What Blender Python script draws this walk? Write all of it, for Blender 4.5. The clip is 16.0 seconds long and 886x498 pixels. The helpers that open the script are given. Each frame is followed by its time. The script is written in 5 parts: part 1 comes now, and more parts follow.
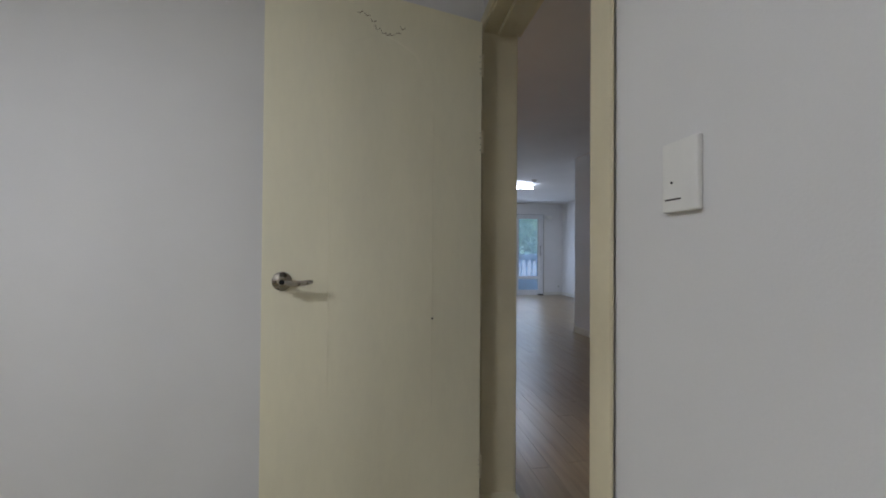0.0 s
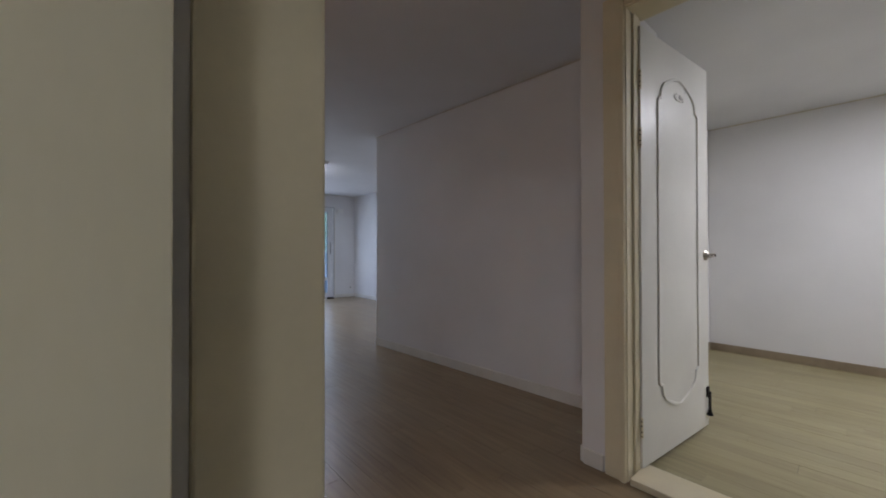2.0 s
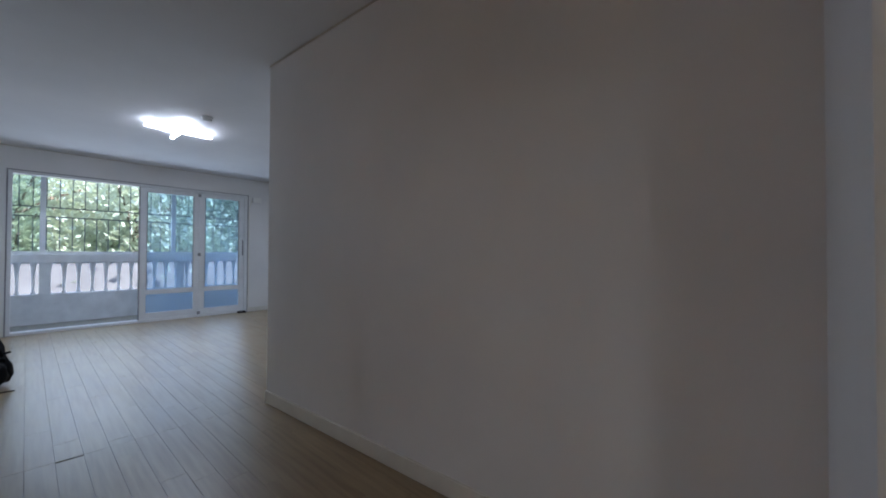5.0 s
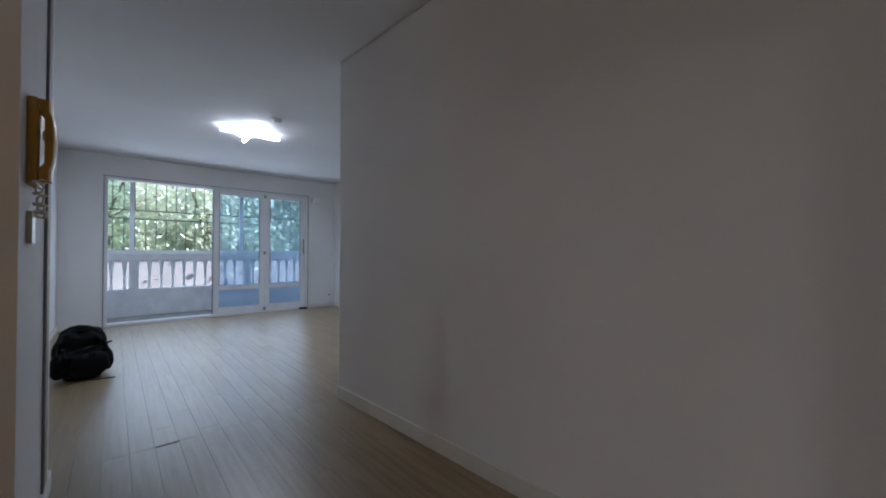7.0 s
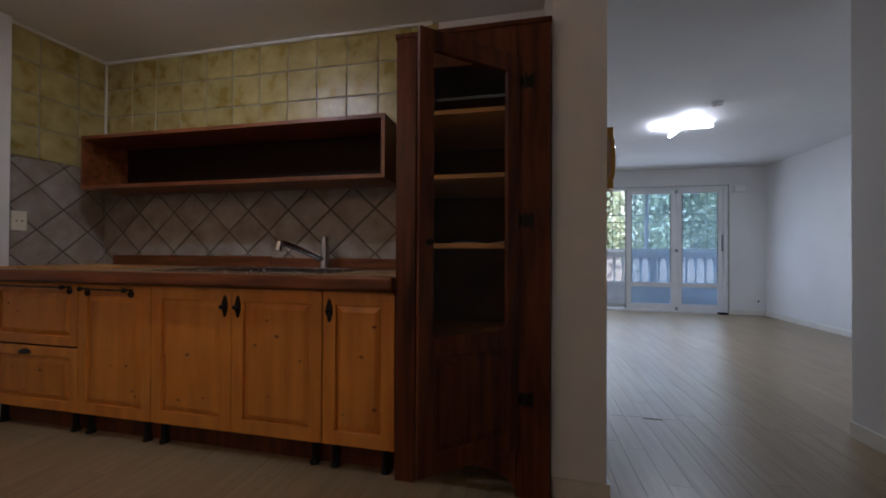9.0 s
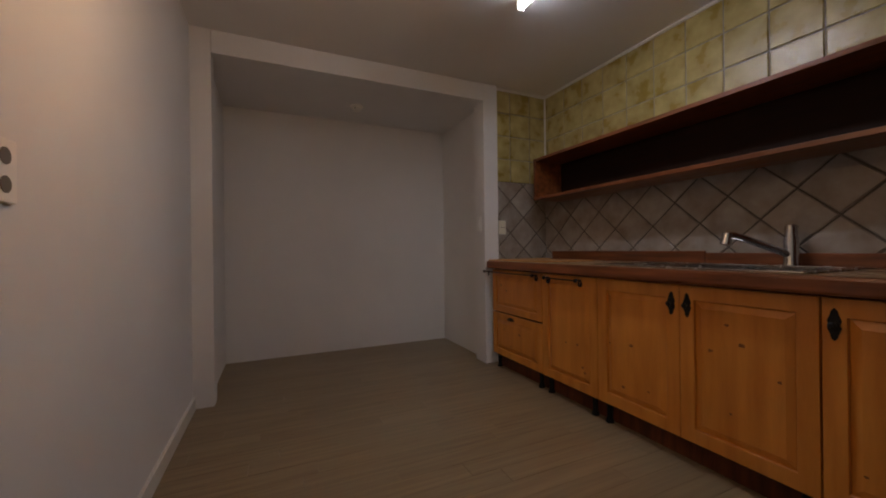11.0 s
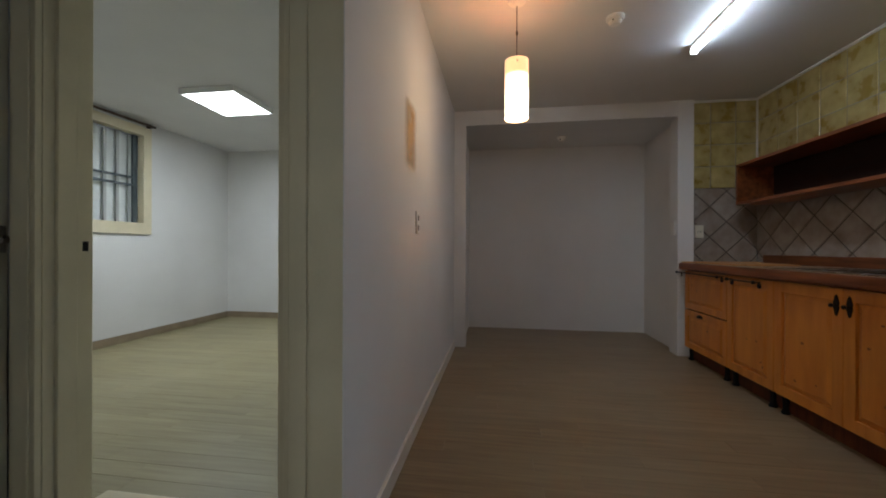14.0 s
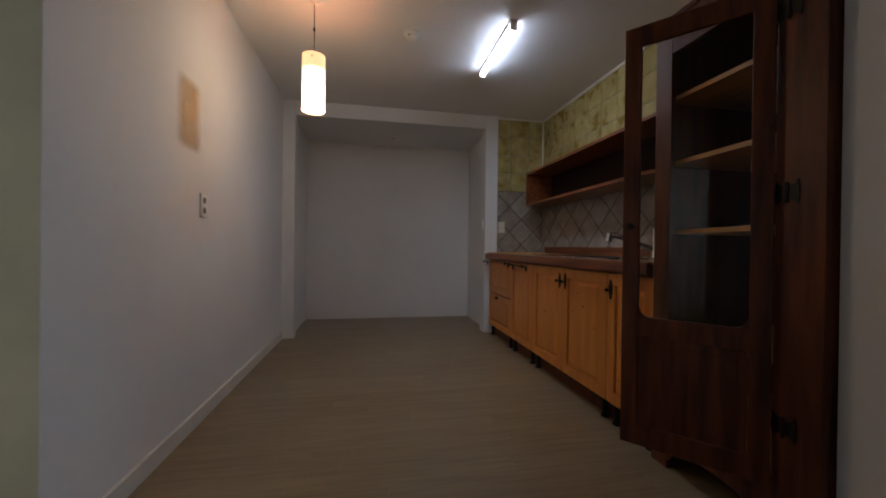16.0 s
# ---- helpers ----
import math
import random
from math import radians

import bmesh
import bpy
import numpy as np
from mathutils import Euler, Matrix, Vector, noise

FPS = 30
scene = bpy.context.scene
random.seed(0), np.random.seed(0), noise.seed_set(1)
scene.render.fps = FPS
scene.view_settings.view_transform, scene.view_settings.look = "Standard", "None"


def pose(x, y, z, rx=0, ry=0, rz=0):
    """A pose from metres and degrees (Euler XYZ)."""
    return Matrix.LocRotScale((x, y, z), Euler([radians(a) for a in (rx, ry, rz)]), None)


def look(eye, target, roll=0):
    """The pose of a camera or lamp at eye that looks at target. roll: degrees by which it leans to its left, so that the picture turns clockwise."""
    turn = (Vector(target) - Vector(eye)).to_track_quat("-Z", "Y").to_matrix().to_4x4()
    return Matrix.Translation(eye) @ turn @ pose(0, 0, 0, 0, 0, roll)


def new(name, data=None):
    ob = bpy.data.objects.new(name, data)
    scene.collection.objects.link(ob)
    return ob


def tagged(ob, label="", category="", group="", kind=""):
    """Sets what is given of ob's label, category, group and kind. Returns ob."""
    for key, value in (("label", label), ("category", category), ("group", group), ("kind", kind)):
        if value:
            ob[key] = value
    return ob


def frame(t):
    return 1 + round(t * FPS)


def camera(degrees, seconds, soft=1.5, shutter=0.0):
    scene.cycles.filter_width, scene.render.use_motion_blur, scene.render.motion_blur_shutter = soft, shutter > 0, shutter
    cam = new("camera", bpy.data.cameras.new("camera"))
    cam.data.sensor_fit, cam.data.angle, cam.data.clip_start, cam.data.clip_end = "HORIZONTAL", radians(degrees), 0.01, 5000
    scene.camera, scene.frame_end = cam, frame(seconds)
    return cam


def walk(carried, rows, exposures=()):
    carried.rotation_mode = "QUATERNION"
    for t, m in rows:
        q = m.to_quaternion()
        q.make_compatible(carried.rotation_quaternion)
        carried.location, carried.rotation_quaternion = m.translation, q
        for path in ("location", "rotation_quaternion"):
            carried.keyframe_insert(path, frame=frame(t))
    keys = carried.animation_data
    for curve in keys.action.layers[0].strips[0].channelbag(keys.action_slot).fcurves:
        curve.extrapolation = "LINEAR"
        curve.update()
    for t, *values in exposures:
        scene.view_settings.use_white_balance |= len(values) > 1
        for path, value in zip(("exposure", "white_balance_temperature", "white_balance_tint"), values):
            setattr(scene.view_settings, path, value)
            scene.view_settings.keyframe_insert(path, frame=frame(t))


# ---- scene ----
cam = camera(99.8, 16.0, soft=1.9)
PATH = [
    (0, (-2.503, -4.627, 1.03), (-2.192, -2.652, 1.053), 0.4),
    (0.5, (-2.45, -4.255, 1.029), (-1.924, -2.325, 1.056), 0.5),
    (1, (-2.372, -4.025, 1.045), (-1.59, -2.183, 1.075), 0.2),
    (1.5, (-2.331, -3.795, 1.029), (-1.221, -2.132, 1.062), 0.2),
    (2, (-2.167, -3.617, 1.027), (-0.855, -2.108, 1.042), -0.1),
    (2.5, (-2.019, -3.429, 1.034), (-0.56, -2.062, 1.053), 0.1),
    (3, (-1.868, -3.280, 1.035), (-0.343, -1.985, 1.067), 0.4),
    (3.2, (-1.822, -3.222, 1.036), (-0.276, -1.945, 1.068), 0.3),
    (5.5, (-1.03, -2.484, 1.007), (0.4, -1.086, 1.032), 0.2),
    (6, (-1.049, -2.436, 1.017), (0.269, -0.932, 1.041), 0.4),
    (6.5, (-1.128, -2.419, 0.99), (0.304, -1.023, 1.012), 0.2),
    (7, (-1.165, -2.397, 0.986), (0.158, -0.897, 1.01), 0.1),
    (7.5, (-1.238, -2.364, 0.972), (-0.232, -0.637, 0.988), 0.2),
    (8, (-1.37, -2.323, 0.962), (-0.774, -0.414, 0.98), 0.2),
    (8.5, (-1.524, -2.329, 0.96), (-1.417, -0.332, 0.98), 0.3),
    (9, (-1.68, -2.349, 0.947), (-2.097, -0.393, 0.963), 0.3),
    (9.1, (-1.718, -2.348, 0.946), (-2.212, -0.41, 0.958), 0.6),
    (9.5, (-1.887, -2.346, 0.942), (-2.671, -0.506, 0.967), 0.2),
    (10, (-2.022, -2.392, 0.937), (-3.195, -0.772, 0.951), 0.3),
    (10.2, (-2.063, -2.42, 0.942), (-3.431, -0.961, 0.943), -0.0),
    (12.3, (-1.51, -2.509, 0.936), (-3.51, -2.493, 0.945), 0.2),
    (12.5, (-1.457, -2.526, 0.93), (-3.455, -2.63, 0.929), 0.2),
    (13, (-1.301, -2.524, 0.927), (-3.29, -2.73, 0.926), 0.3),
    (13.5, (-1.074, -2.52, 0.943), (-3.058, -2.772, 0.94), 0.4),
    (14, (-0.952, -2.494, 0.958), (-2.931, -2.787, 0.957), 0.2),
    (14.5, (-0.845, -2.41, 0.961), (-2.797, -2.848, 0.955), 0.3),
    (15, (-0.782, -2.314, 0.926), (-2.749, -2.678, 0.917), 0.3),
    (15.5, (-0.776, -2.197, 0.894), (-2.776, -2.24, 0.888), 0.4),
    (16, (-0.781, -2.067, 0.897), (-2.745, -1.695, 0.888), 0.7),
]
# light levels
EXPOSURES = [(0, 3.32, 5950, 18), (1.0, 3.42, 6100, 22), (3, 3.3, 5950, 19), (5.5, 3.3, 5850, 16), (8, 3.32, 5950, 17), (9, 3.22, 6150, 19), (9.6, 3.25, 6800, 23), (10.2, 3.25, 6900, 24), (12.4, 3.25, 5950, 10), (14, 3.25, 5850, 9), (16, 3.25, 5750, 12)]
WINDOW_W, BALCONY_W, LIVING_W, KITCHEN_W, ROOM_C_W, ROOM_B_W, PENDANT_W = 1.6, 1.4, 1.7, 0.5, 2.15, 2.0, 0.5
TUBE_E, PANEL_E, SHADE_E = 2.2, 0.9, 0.5
walk(cam, [(t, look(eye, target, roll)) for t, eye, target, roll in PATH], EXPOSURES)

# ---- world and light ----
H = 2.3
SKEW = radians(3.2)
world = bpy.data.worlds.new("world")
scene.world = world
world.use_nodes = True
wn, wl = world.node_tree.nodes, world.node_tree.links
wn.clear()
sky = wn.new("ShaderNodeTexSky")
sky.sky_type, sky.sun_disc, sky.sun_elevation, sky.sun_rotation = "NISHITA", False, radians(48), radians(150)
bg = wn.new("ShaderNodeBackground")
bg.inputs["Strength"].default_value = 0.075
wout = wn.new("ShaderNodeOutputWorld")
wl.new(sky.outputs[0], bg.inputs[0])
wl.new(bg.outputs[0], wout.inputs[0])
sun = new("sun", bpy.data.lights.new("sun", "SUN"))
sun.data.energy, sun.data.angle, sun.data.color = 2.0, radians(0.6), (1.0, 0.95, 0.88)
sun.matrix_world = look((0, 0, 0), (-0.55, 0.6, -0.9))


def area_lamp(name, m, sx, sy, watts, color, spread=180):
    d = bpy.data.lights.new(name, "AREA")
    d.shape, d.size, d.size_y, d.energy, d.color, d.spread = "RECTANGLE", sx, sy, watts, color, radians(spread)
    ob = new(name, d)
    ob.matrix_world = m
    return ob


area_lamp("window_daylight", look((0.1, 4.2, 1.15), (0.1, 0.0, 0.6)), 2.6, 1.8, WINDOW_W, (0.72, 0.86, 1.0))
area_lamp("balcony_daylight", look((0.0, 5.36, 1.65), (0.0, 4.6, 0.3)), 4.4, 1.1, BALCONY_W, (0.78, 0.89, 1.0))
area_lamp("living_tube_light", look((-0.08, 1.93, 2.17), (-0.08, 1.93, 0)), 0.6, 0.6, LIVING_W, (0.76, 0.88, 1.0))
area_lamp("kitchen_tube_light", look((-3.285, -1.23, 2.225), (-3.285, -1.23, 0)), 0.6, 0.04, KITCHEN_W, (0.85, 0.92, 1.0))
area_lamp("panel_light_c", look((-4.0, -4.9, 2.235), (-4.0, -4.9, 0)), 0.5, 0.5, ROOM_C_W, (0.97, 1.0, 0.97))
area_lamp("panel_light_b", look((1.1, -4.2, 2.235), (1.1, -4.2, 0)), 0.5, 0.5, ROOM_B_W, (0.97, 1.0, 0.97))
bulb = bpy.data.lights.new("pendant_bulb", "POINT")
bulb.energy, bulb.color, bulb.shadow_soft_size = PENDANT_W, (1.0, 0.66, 0.36), 0.05
new("pendant_bulb", bulb).location = (-2.975, -2.40, 1.80)


# ---- materials ----
def mat(name, color, rough=0.6, metal=0.0, var=0.08, scale=6.0, bump=0.0, bscale=120.0, stretch=(1, 1, 1), tint=None, island=0.0, emit=0.0, alpha_t=0.0, fine=0.05, spec=0.5, rvar=1.0):
    """A procedural surface: two scales of colour variation, roughness variation and fine relief."""
    m = bpy.data.materials.new(name)
    m.use_nodes = True
    n, l = m.node_tree.nodes, m.node_tree.links
    b = n["Principled BSDF"]
    b.inputs["Metallic"].default_value = metal
    b.inputs["Specular IOR Level"].default_value = spec
    co = n.new("ShaderNodeTexCoord")
    mp = n.new("ShaderNodeMapping")
    mp.inputs["Scale"].default_value = stretch
    oi = n.new("ShaderNodeObjectInfo")
    off = n.new("ShaderNodeVectorMath")
    off.operation = "MULTIPLY_ADD"
    l.new(oi.outputs["Random"], off.inputs[0])
    off.inputs[1].default_value = (7.0 * (island > 0), 5.0 * (island > 0), 3.0 * (island > 0))
    geo = n.new("ShaderNodeNewGeometry")
    l.new(geo.outputs["Position"], off.inputs[2])
    l.new(off.outputs[0], mp.inputs["Vector"])
    big = n.new("ShaderNodeTexNoise")
    big.inputs["Scale"].default_value, big.inputs["Detail"].default_value = scale, 5.0
    sm = n.new("ShaderNodeTexNoise")
    sm.inputs["Scale"].default_value, sm.inputs["Detail"].default_value = bscale, 3.0
    l.new(mp.outputs[0], big.inputs["Vector"])
    l.new(mp.outputs[0], sm.inputs["Vector"])
    dark = tuple(c * (1 - var * 2) for c in color)
    lite = tuple(min(1, c * (1 + var)) for c in color) if tint is None else tint
    ramp = n.new("ShaderNodeValToRGB")
    ramp.color_ramp.elements[0].position, ramp.color_ramp.elements[1].position = 0.3, 0.7
    ramp.color_ramp.elements[0].color, ramp.color_ramp.elements[1].color = (*dark, 1), (*lite, 1)
    l.new(big.outputs["Fac"], ramp.inputs[0])
    hsv = n.new("ShaderNodeHueSaturation")
    l.new(ramp.outputs[0], hsv.inputs["Color"])
    val = n.new("ShaderNodeMath")
    val.operation = "MULTIPLY_ADD"
    l.new(sm.outputs["Fac"], val.inputs[0])
    val.inputs[1].default_value, val.inputs[2].default_value = fine * 2, 1 - fine
    if island:
        v2 = n.new("ShaderNodeMath")
        v2.operation = "MULTIPLY_ADD"
        l.new(oi.outputs["Random"], v2.inputs[0])
        v2.inputs[1].default_value = island * 2
        v3 = n.new("ShaderNodeMath")
        v3.operation = "SUBTRACT"
        l.new(val.outputs[0], v3.inputs[0])
        v3.inputs[1].default_value = island
        l.new(v3.outputs[0], v2.inputs[2])
        l.new(v2.outputs[0], hsv.inputs["Value"])
    else:
        l.new(val.outputs[0], hsv.inputs["Value"])
    l.new(hsv.outputs[0], b.inputs["Base Color"])
    rr = n.new("ShaderNodeMapRange")
    l.new(big.outputs["Fac"], rr.inputs["Value"])
    rr.inputs["From Min"].default_value, rr.inputs["From Max"].default_value = 0.2, 0.8
    rr.inputs["To Min"].default_value, rr.inputs["To Max"].default_value = max(0.02, rough - 0.12 * rvar * (rough > 0.15)), min(1, rough + 0.1 * rvar)
    l.new(rr.outputs[0], b.inputs["Roughness"])
    if bump:
        bp = n.new("ShaderNodeBump")
        bp.inputs["Strength"].default_value, bp.inputs["Distance"].default_value = bump, 0.002
        l.new(sm.outputs["Fac"], bp.inputs["Height"])
        l.new(bp.outputs[0], b.inputs["Normal"])
    if emit:
        b.inputs["Emission Color"].default_value, b.inputs["Emission Strength"].default_value = (*color, 1), emit
    return m


def boards(name, dark, mid, pale, rough):
    """Printed wood boards: long grain streaks, worn pale patches, waxy patchy gloss and slightly wavy faces."""
    m = bpy.data.materials.new(name)
    m.use_nodes = True
    n, l = m.node_tree.nodes, m.node_tree.links
    b = n["Principled BSDF"]
    oi, geo, off = n.new("ShaderNodeObjectInfo"), n.new("ShaderNodeNewGeometry"), n.new("ShaderNodeVectorMath")
    off.operation = "MULTIPLY_ADD"
    off.inputs[1].default_value = (9.0, 6.0, 3.0)
    l.new(oi.outputs["Random"], off.inputs[0])
    l.new(geo.outputs["Position"], off.inputs[2])

    def noise_at(stretch, detail, vec):
        mp, t = n.new("ShaderNodeMapping"), n.new("ShaderNodeTexNoise")
        mp.inputs["Scale"].default_value = stretch
        t.inputs["Scale"].default_value, t.inputs["Detail"].default_value = 1.0, detail
        l.new(vec, mp.inputs["Vector"])
        l.new(mp.outputs[0], t.inputs["Vector"])
        return t.outputs["Fac"]

    grain = noise_at((45.0, 2.6, 1.0), 3.0, off.outputs[0])
    patch = noise_at((11.0, 3.2, 1.0), 3.0, off.outputs[0])
    worn = noise_at((1.6, 1.3, 1.0), 4.0, geo.outputs["Position"])
    ramp = n.new("ShaderNodeValToRGB")
    e = ramp.color_ramp.elements
    e[0].position, e[1].position = 0.36, 0.64
    e[0].color, e[1].color = (*dark, 1), (*mid, 1)
    mixf = n.new("ShaderNodeMath")
    mixf.operation = "MULTIPLY_ADD"
    mixf.inputs[1].default_value = 0.8
    half = n.new("ShaderNodeMath")
    half.operation = "MULTIPLY"
    half.inputs[1].default_value = 0.2
    l.new(patch, half.inputs[0])
    l.new(grain, mixf.inputs[0])
    l.new(half.outputs[0], mixf.inputs[2])
    l.new(mixf.outputs[0], ramp.inputs[0])
    wr = n.new("ShaderNodeMapRange")
    wr.inputs["From Min"].default_value, wr.inputs["From Max"].default_value, wr.inputs["To Max"].default_value = 0.35, 0.75, 0.6
    l.new(worn, wr.inputs["Value"])
    mx = n.new("ShaderNodeMix")
    mx.data_type = "RGBA"
    l.new(wr.outputs[0], mx.inputs[0])
    l.new(ramp.outputs[0], mx.inputs[6])
    mx.inputs[7].default_value = (*pale, 1)
    hsv, val = n.new("ShaderNodeHueSaturation"), n.new("ShaderNodeMath")
    val.operation = "MULTIPLY_ADD"
    val.inputs[1].default_value, val.inputs[2].default_value = 0.14, 0.93
    l.new(oi.outputs["Random"], val.inputs[0])
    l.new(val.outputs[0], hsv.inputs["Value"])
    l.new(mx.outputs[2], hsv.inputs["Color"])
    l.new(hsv.outputs[0], b.inputs["Base Color"])
    rr = n.new("ShaderNodeMapRange")
    rr.inputs["From Min"].default_value, rr.inputs["From Max"].default_value = 0.3, 0.7
    rr.inputs["To Min"].default_value, rr.inputs["To Max"].default_value = rough + 0.01, rough + 0.06
    l.new(patch, rr.inputs["Value"])
    l.new(rr.outputs[0], b.inputs["Roughness"])
    wave = noise_at((14.0, 3.0, 1.0), 2.0, off.outputs[0])
    bp, bq = n.new("ShaderNodeBump"), n.new("ShaderNodeBump")
    bp.inputs["Strength"].default_value, bp.inputs["Distance"].default_value = 0.10, 0.002
    bq.inputs["Strength"].default_value, bq.inputs["Distance"].default_value = 0.04, 0.0006
    l.new(wave, bp.inputs["Height"])
    l.new(grain, bq.inputs["Height"])
    l.new(bp.outputs[0], bq.inputs["Normal"])
    l.new(bq.outputs[0], b.inputs["Normal"])
    return m


def glass(name, color=(0.9, 0.96, 0.96), mix=0.06, rough=0.0):
    """Thin clear pane: mostly see-through, with a little mirror."""
    m = bpy.data.materials.new(name)
    m.use_nodes = True
    n, l = m.node_tree.nodes, m.node_tree.links
    n.remove(n["Principled BSDF"])
    t, g, x = n.new("ShaderNodeBsdfTransparent"), n.new("ShaderNodeBsdfGlossy"), n.new("ShaderNodeMixShader")
    t.inputs[0].default_value = (*color, 1)
    g.inputs["Roughness"].default_value = rough
    x.inputs[0].default_value = mix
    l.new(t.outputs[0], x.inputs[1])
    l.new(g.outputs[0], x.inputs[2])
    l.new(x.outputs[0], n["Material Output"].inputs[0])
    return m


PAPER = mat("white_wallpaper", (0.74, 0.73, 0.72), 0.75, var=0.035, scale=1.3, bump=0.10, bscale=260, fine=0.02)
CEIL = mat("ceiling_paper", (0.72, 0.72, 0.72), 0.8, var=0.03, scale=1.5, bump=0.2, bscale=220, fine=0.02)
TRIM = mat("cream_trim_paint", (0.69, 0.62, 0.44), 0.55, var=0.06, scale=3, bump=0.12, bscale=90, fine=0.03)
DOORW = mat("ivory_door_paint", (0.86, 0.81, 0.62), 0.38, var=0.05, scale=2.5, bump=0.15, bscale=60, stretch=(1, 1, 0.3), fine=0.03)
DOORB = mat("white_door_paint", (0.76, 0.75, 0.70), 0.36, var=0.04, scale=2.5, bump=0.1, bscale=60, fine=0.02)
DOORD = mat("grey_cream_door_paint", (0.84, 0.79, 0.64), 0.42, var=0.05, scale=3, bump=0.1, bscale=80, fine=0.03)
SKIRT = mat("white_skirting", (0.70, 0.68, 0.62), 0.5, var=0.06, scale=4, fine=0.04)
SKIRTB = mat("brown_skirting", (0.27, 0.21, 0.14), 0.45, var=0.1, scale=8, fine=0.06)
PLANK = boards("oak_vinyl_plank", (0.195, 0.132, 0.070), (0.275, 0.198, 0.108), (0.27, 0.215, 0.135), 0.29)
PLANKR = boards("pale_oak_vinyl_plank", (0.26, 0.22, 0.115), (0.345, 0.30, 0.16), (0.37, 0.33, 0.20), 0.42)
JOINT = mat("floor_joint", (0.10, 0.068, 0.04), 0.8)
JOINTR = mat("pale_floor_joint", (0.28, 0.24, 0.13), 0.8)
PINE = mat("honey_pine", (0.58, 0.20, 0.028), 0.38, var=0.06, scale=3.5, bump=0.12, bscale=40, stretch=(5, 5, 0.6), tint=(0.68, 0.275, 0.045), island=0.04, fine=0.05)
KNOT = mat("pine_knot", (0.24, 0.085, 0.022), 0.45, var=0.2, scale=60)
CHERRY = mat("dark_red_stained_wood", (0.074, 0.0165, 0.0058), 0.44, var=0.25, scale=4, bump=0.2, bscale=50, stretch=(7, 7, 0.7), tint=(0.15, 0.038, 0.013), island=0.03, fine=0.14, spec=0.3)
CHERRYX = mat("red_brown_board", (0.15, 0.042, 0.012), 0.36, var=0.2, scale=4, bump=0.15, bscale=50, stretch=(0.7, 7, 7), tint=(0.25, 0.078, 0.024), fine=0.12)
SHELFW = mat("pale_shelf_wood", (0.58, 0.30, 0.10), 0.5, var=0.12, scale=4, stretch=(0.7, 7, 7), fine=0.1)
INSIDE = mat("brown_cabinet_lining", (0.11, 0.040, 0.016), 0.7, var=0.15, scale=5, fine=0.08, spec=0.3)
# near-black: the shade inside the open shelf is put into this colour
SHADEDB = mat("shaded_red_back_board", (0.017, 0.006, 0.0035), 0.7, var=0.2, scale=5, stretch=(0.7, 7, 7), fine=0.1, spec=0.2)
TILEY = mat("yellow_glazed_tile", (0.44, 0.33, 0.075), 0.32, var=0.16, scale=9, bump=0.35, bscale=22, tint=(0.50, 0.42, 0.18), island=0.07, fine=0.08)
TILED = mat("grey_beige_stone_tile", (0.31, 0.24, 0.185), 0.45, var=0.14, scale=8, bump=0.3, bscale=30, tint=(0.37, 0.33, 0.285), island=0.08, fine=0.08)
GROUT = mat("grey_grout", (0.29, 0.28, 0.24), 0.85, var=0.15, scale=20, bump=0.3)
GROUTD = mat("dark_grout", (0.115, 0.095, 0.075), 0.85, var=0.15, scale=20, bump=0.3)
IRON = mat("black_wrought_iron", (0.018, 0.016, 0.015), 0.5, metal=0.6, var=0.2, scale=40, bump=0.3)
STEEL = mat("brushed_steel", (0.55, 0.55, 0.54), 0.24, metal=1.0, var=0.06, scale=30, fine=0.03)
CHROME = mat("chrome", (0.55, 0.56, 0.58), 0.2, metal=1.0, var=0.02, scale=10, fine=0.01)
NICKEL = mat("worn_satin_nickel", (0.42, 0.38, 0.33), 0.3, metal=1.0, var=0.12, scale=50, fine=0.05)
PLASTIC = mat("ivory_plastic", (0.72, 0.68, 0.55), 0.35, var=0.03, scale=10, fine=0.02)
PLASTICY = mat("yellowed_plastic", (0.55, 0.40, 0.13), 0.35, var=0.05, scale=10, fine=0.02)
WHITEP = mat("white_plastic", (0.78, 0.77, 0.74), 0.4, var=0.02, scale=10, fine=0.02)
BLACKP = mat("black_rubber", (0.010, 0.010, 0.011), 0.7, var=0.2, scale=30, spec=0.2)
NYLON = mat("black_nylon", (0.004, 0.004, 0.0045), 0.75, var=0.3, scale=14, bump=0.6, bscale=300, spec=0.15)
NYLONS = mat("black_coated_webbing", (0.010, 0.010, 0.012), 0.5, var=0.2, scale=20, bump=0.4, bscale=200, spec=0.3)
PHONE = mat("ochre_phone_plastic", (0.62, 0.33, 0.045), 0.4, var=0.05, scale=8, fine=0.03)
ALU = mat("white_window_frame", (0.76, 0.77, 0.78), 0.4, var=0.03, scale=6, fine=0.03)
GREYF = mat("grey_window_seal", (0.25, 0.25, 0.26), 0.6, var=0.1, scale=20)
BAR = mat("dark_painted_bar", (0.09, 0.11, 0.12), 0.5, metal=0.2, var=0.12, scale=20)
CONC = mat("painted_balcony_concrete", (0.80, 0.81, 0.82), 0.7, var=0.07, scale=5, bump=0.4, bscale=60)
BTILE = mat("balcony_floor_tile", (0.42, 0.38, 0.34), 0.5, var=0.1, scale=6, island=0.06)
FROST = mat("frosted_window", (0.72, 0.75, 0.74), 0.6, var=0.06, scale=3, fine=0.03)
LAMPW = mat("cool_lamp_tube", (0.86, 0.93, 1.0), 0.5, emit=TUBE_E)
PANELW = mat("led_panel_face", (0.97, 1.0, 0.95), 0.5, emit=PANEL_E)
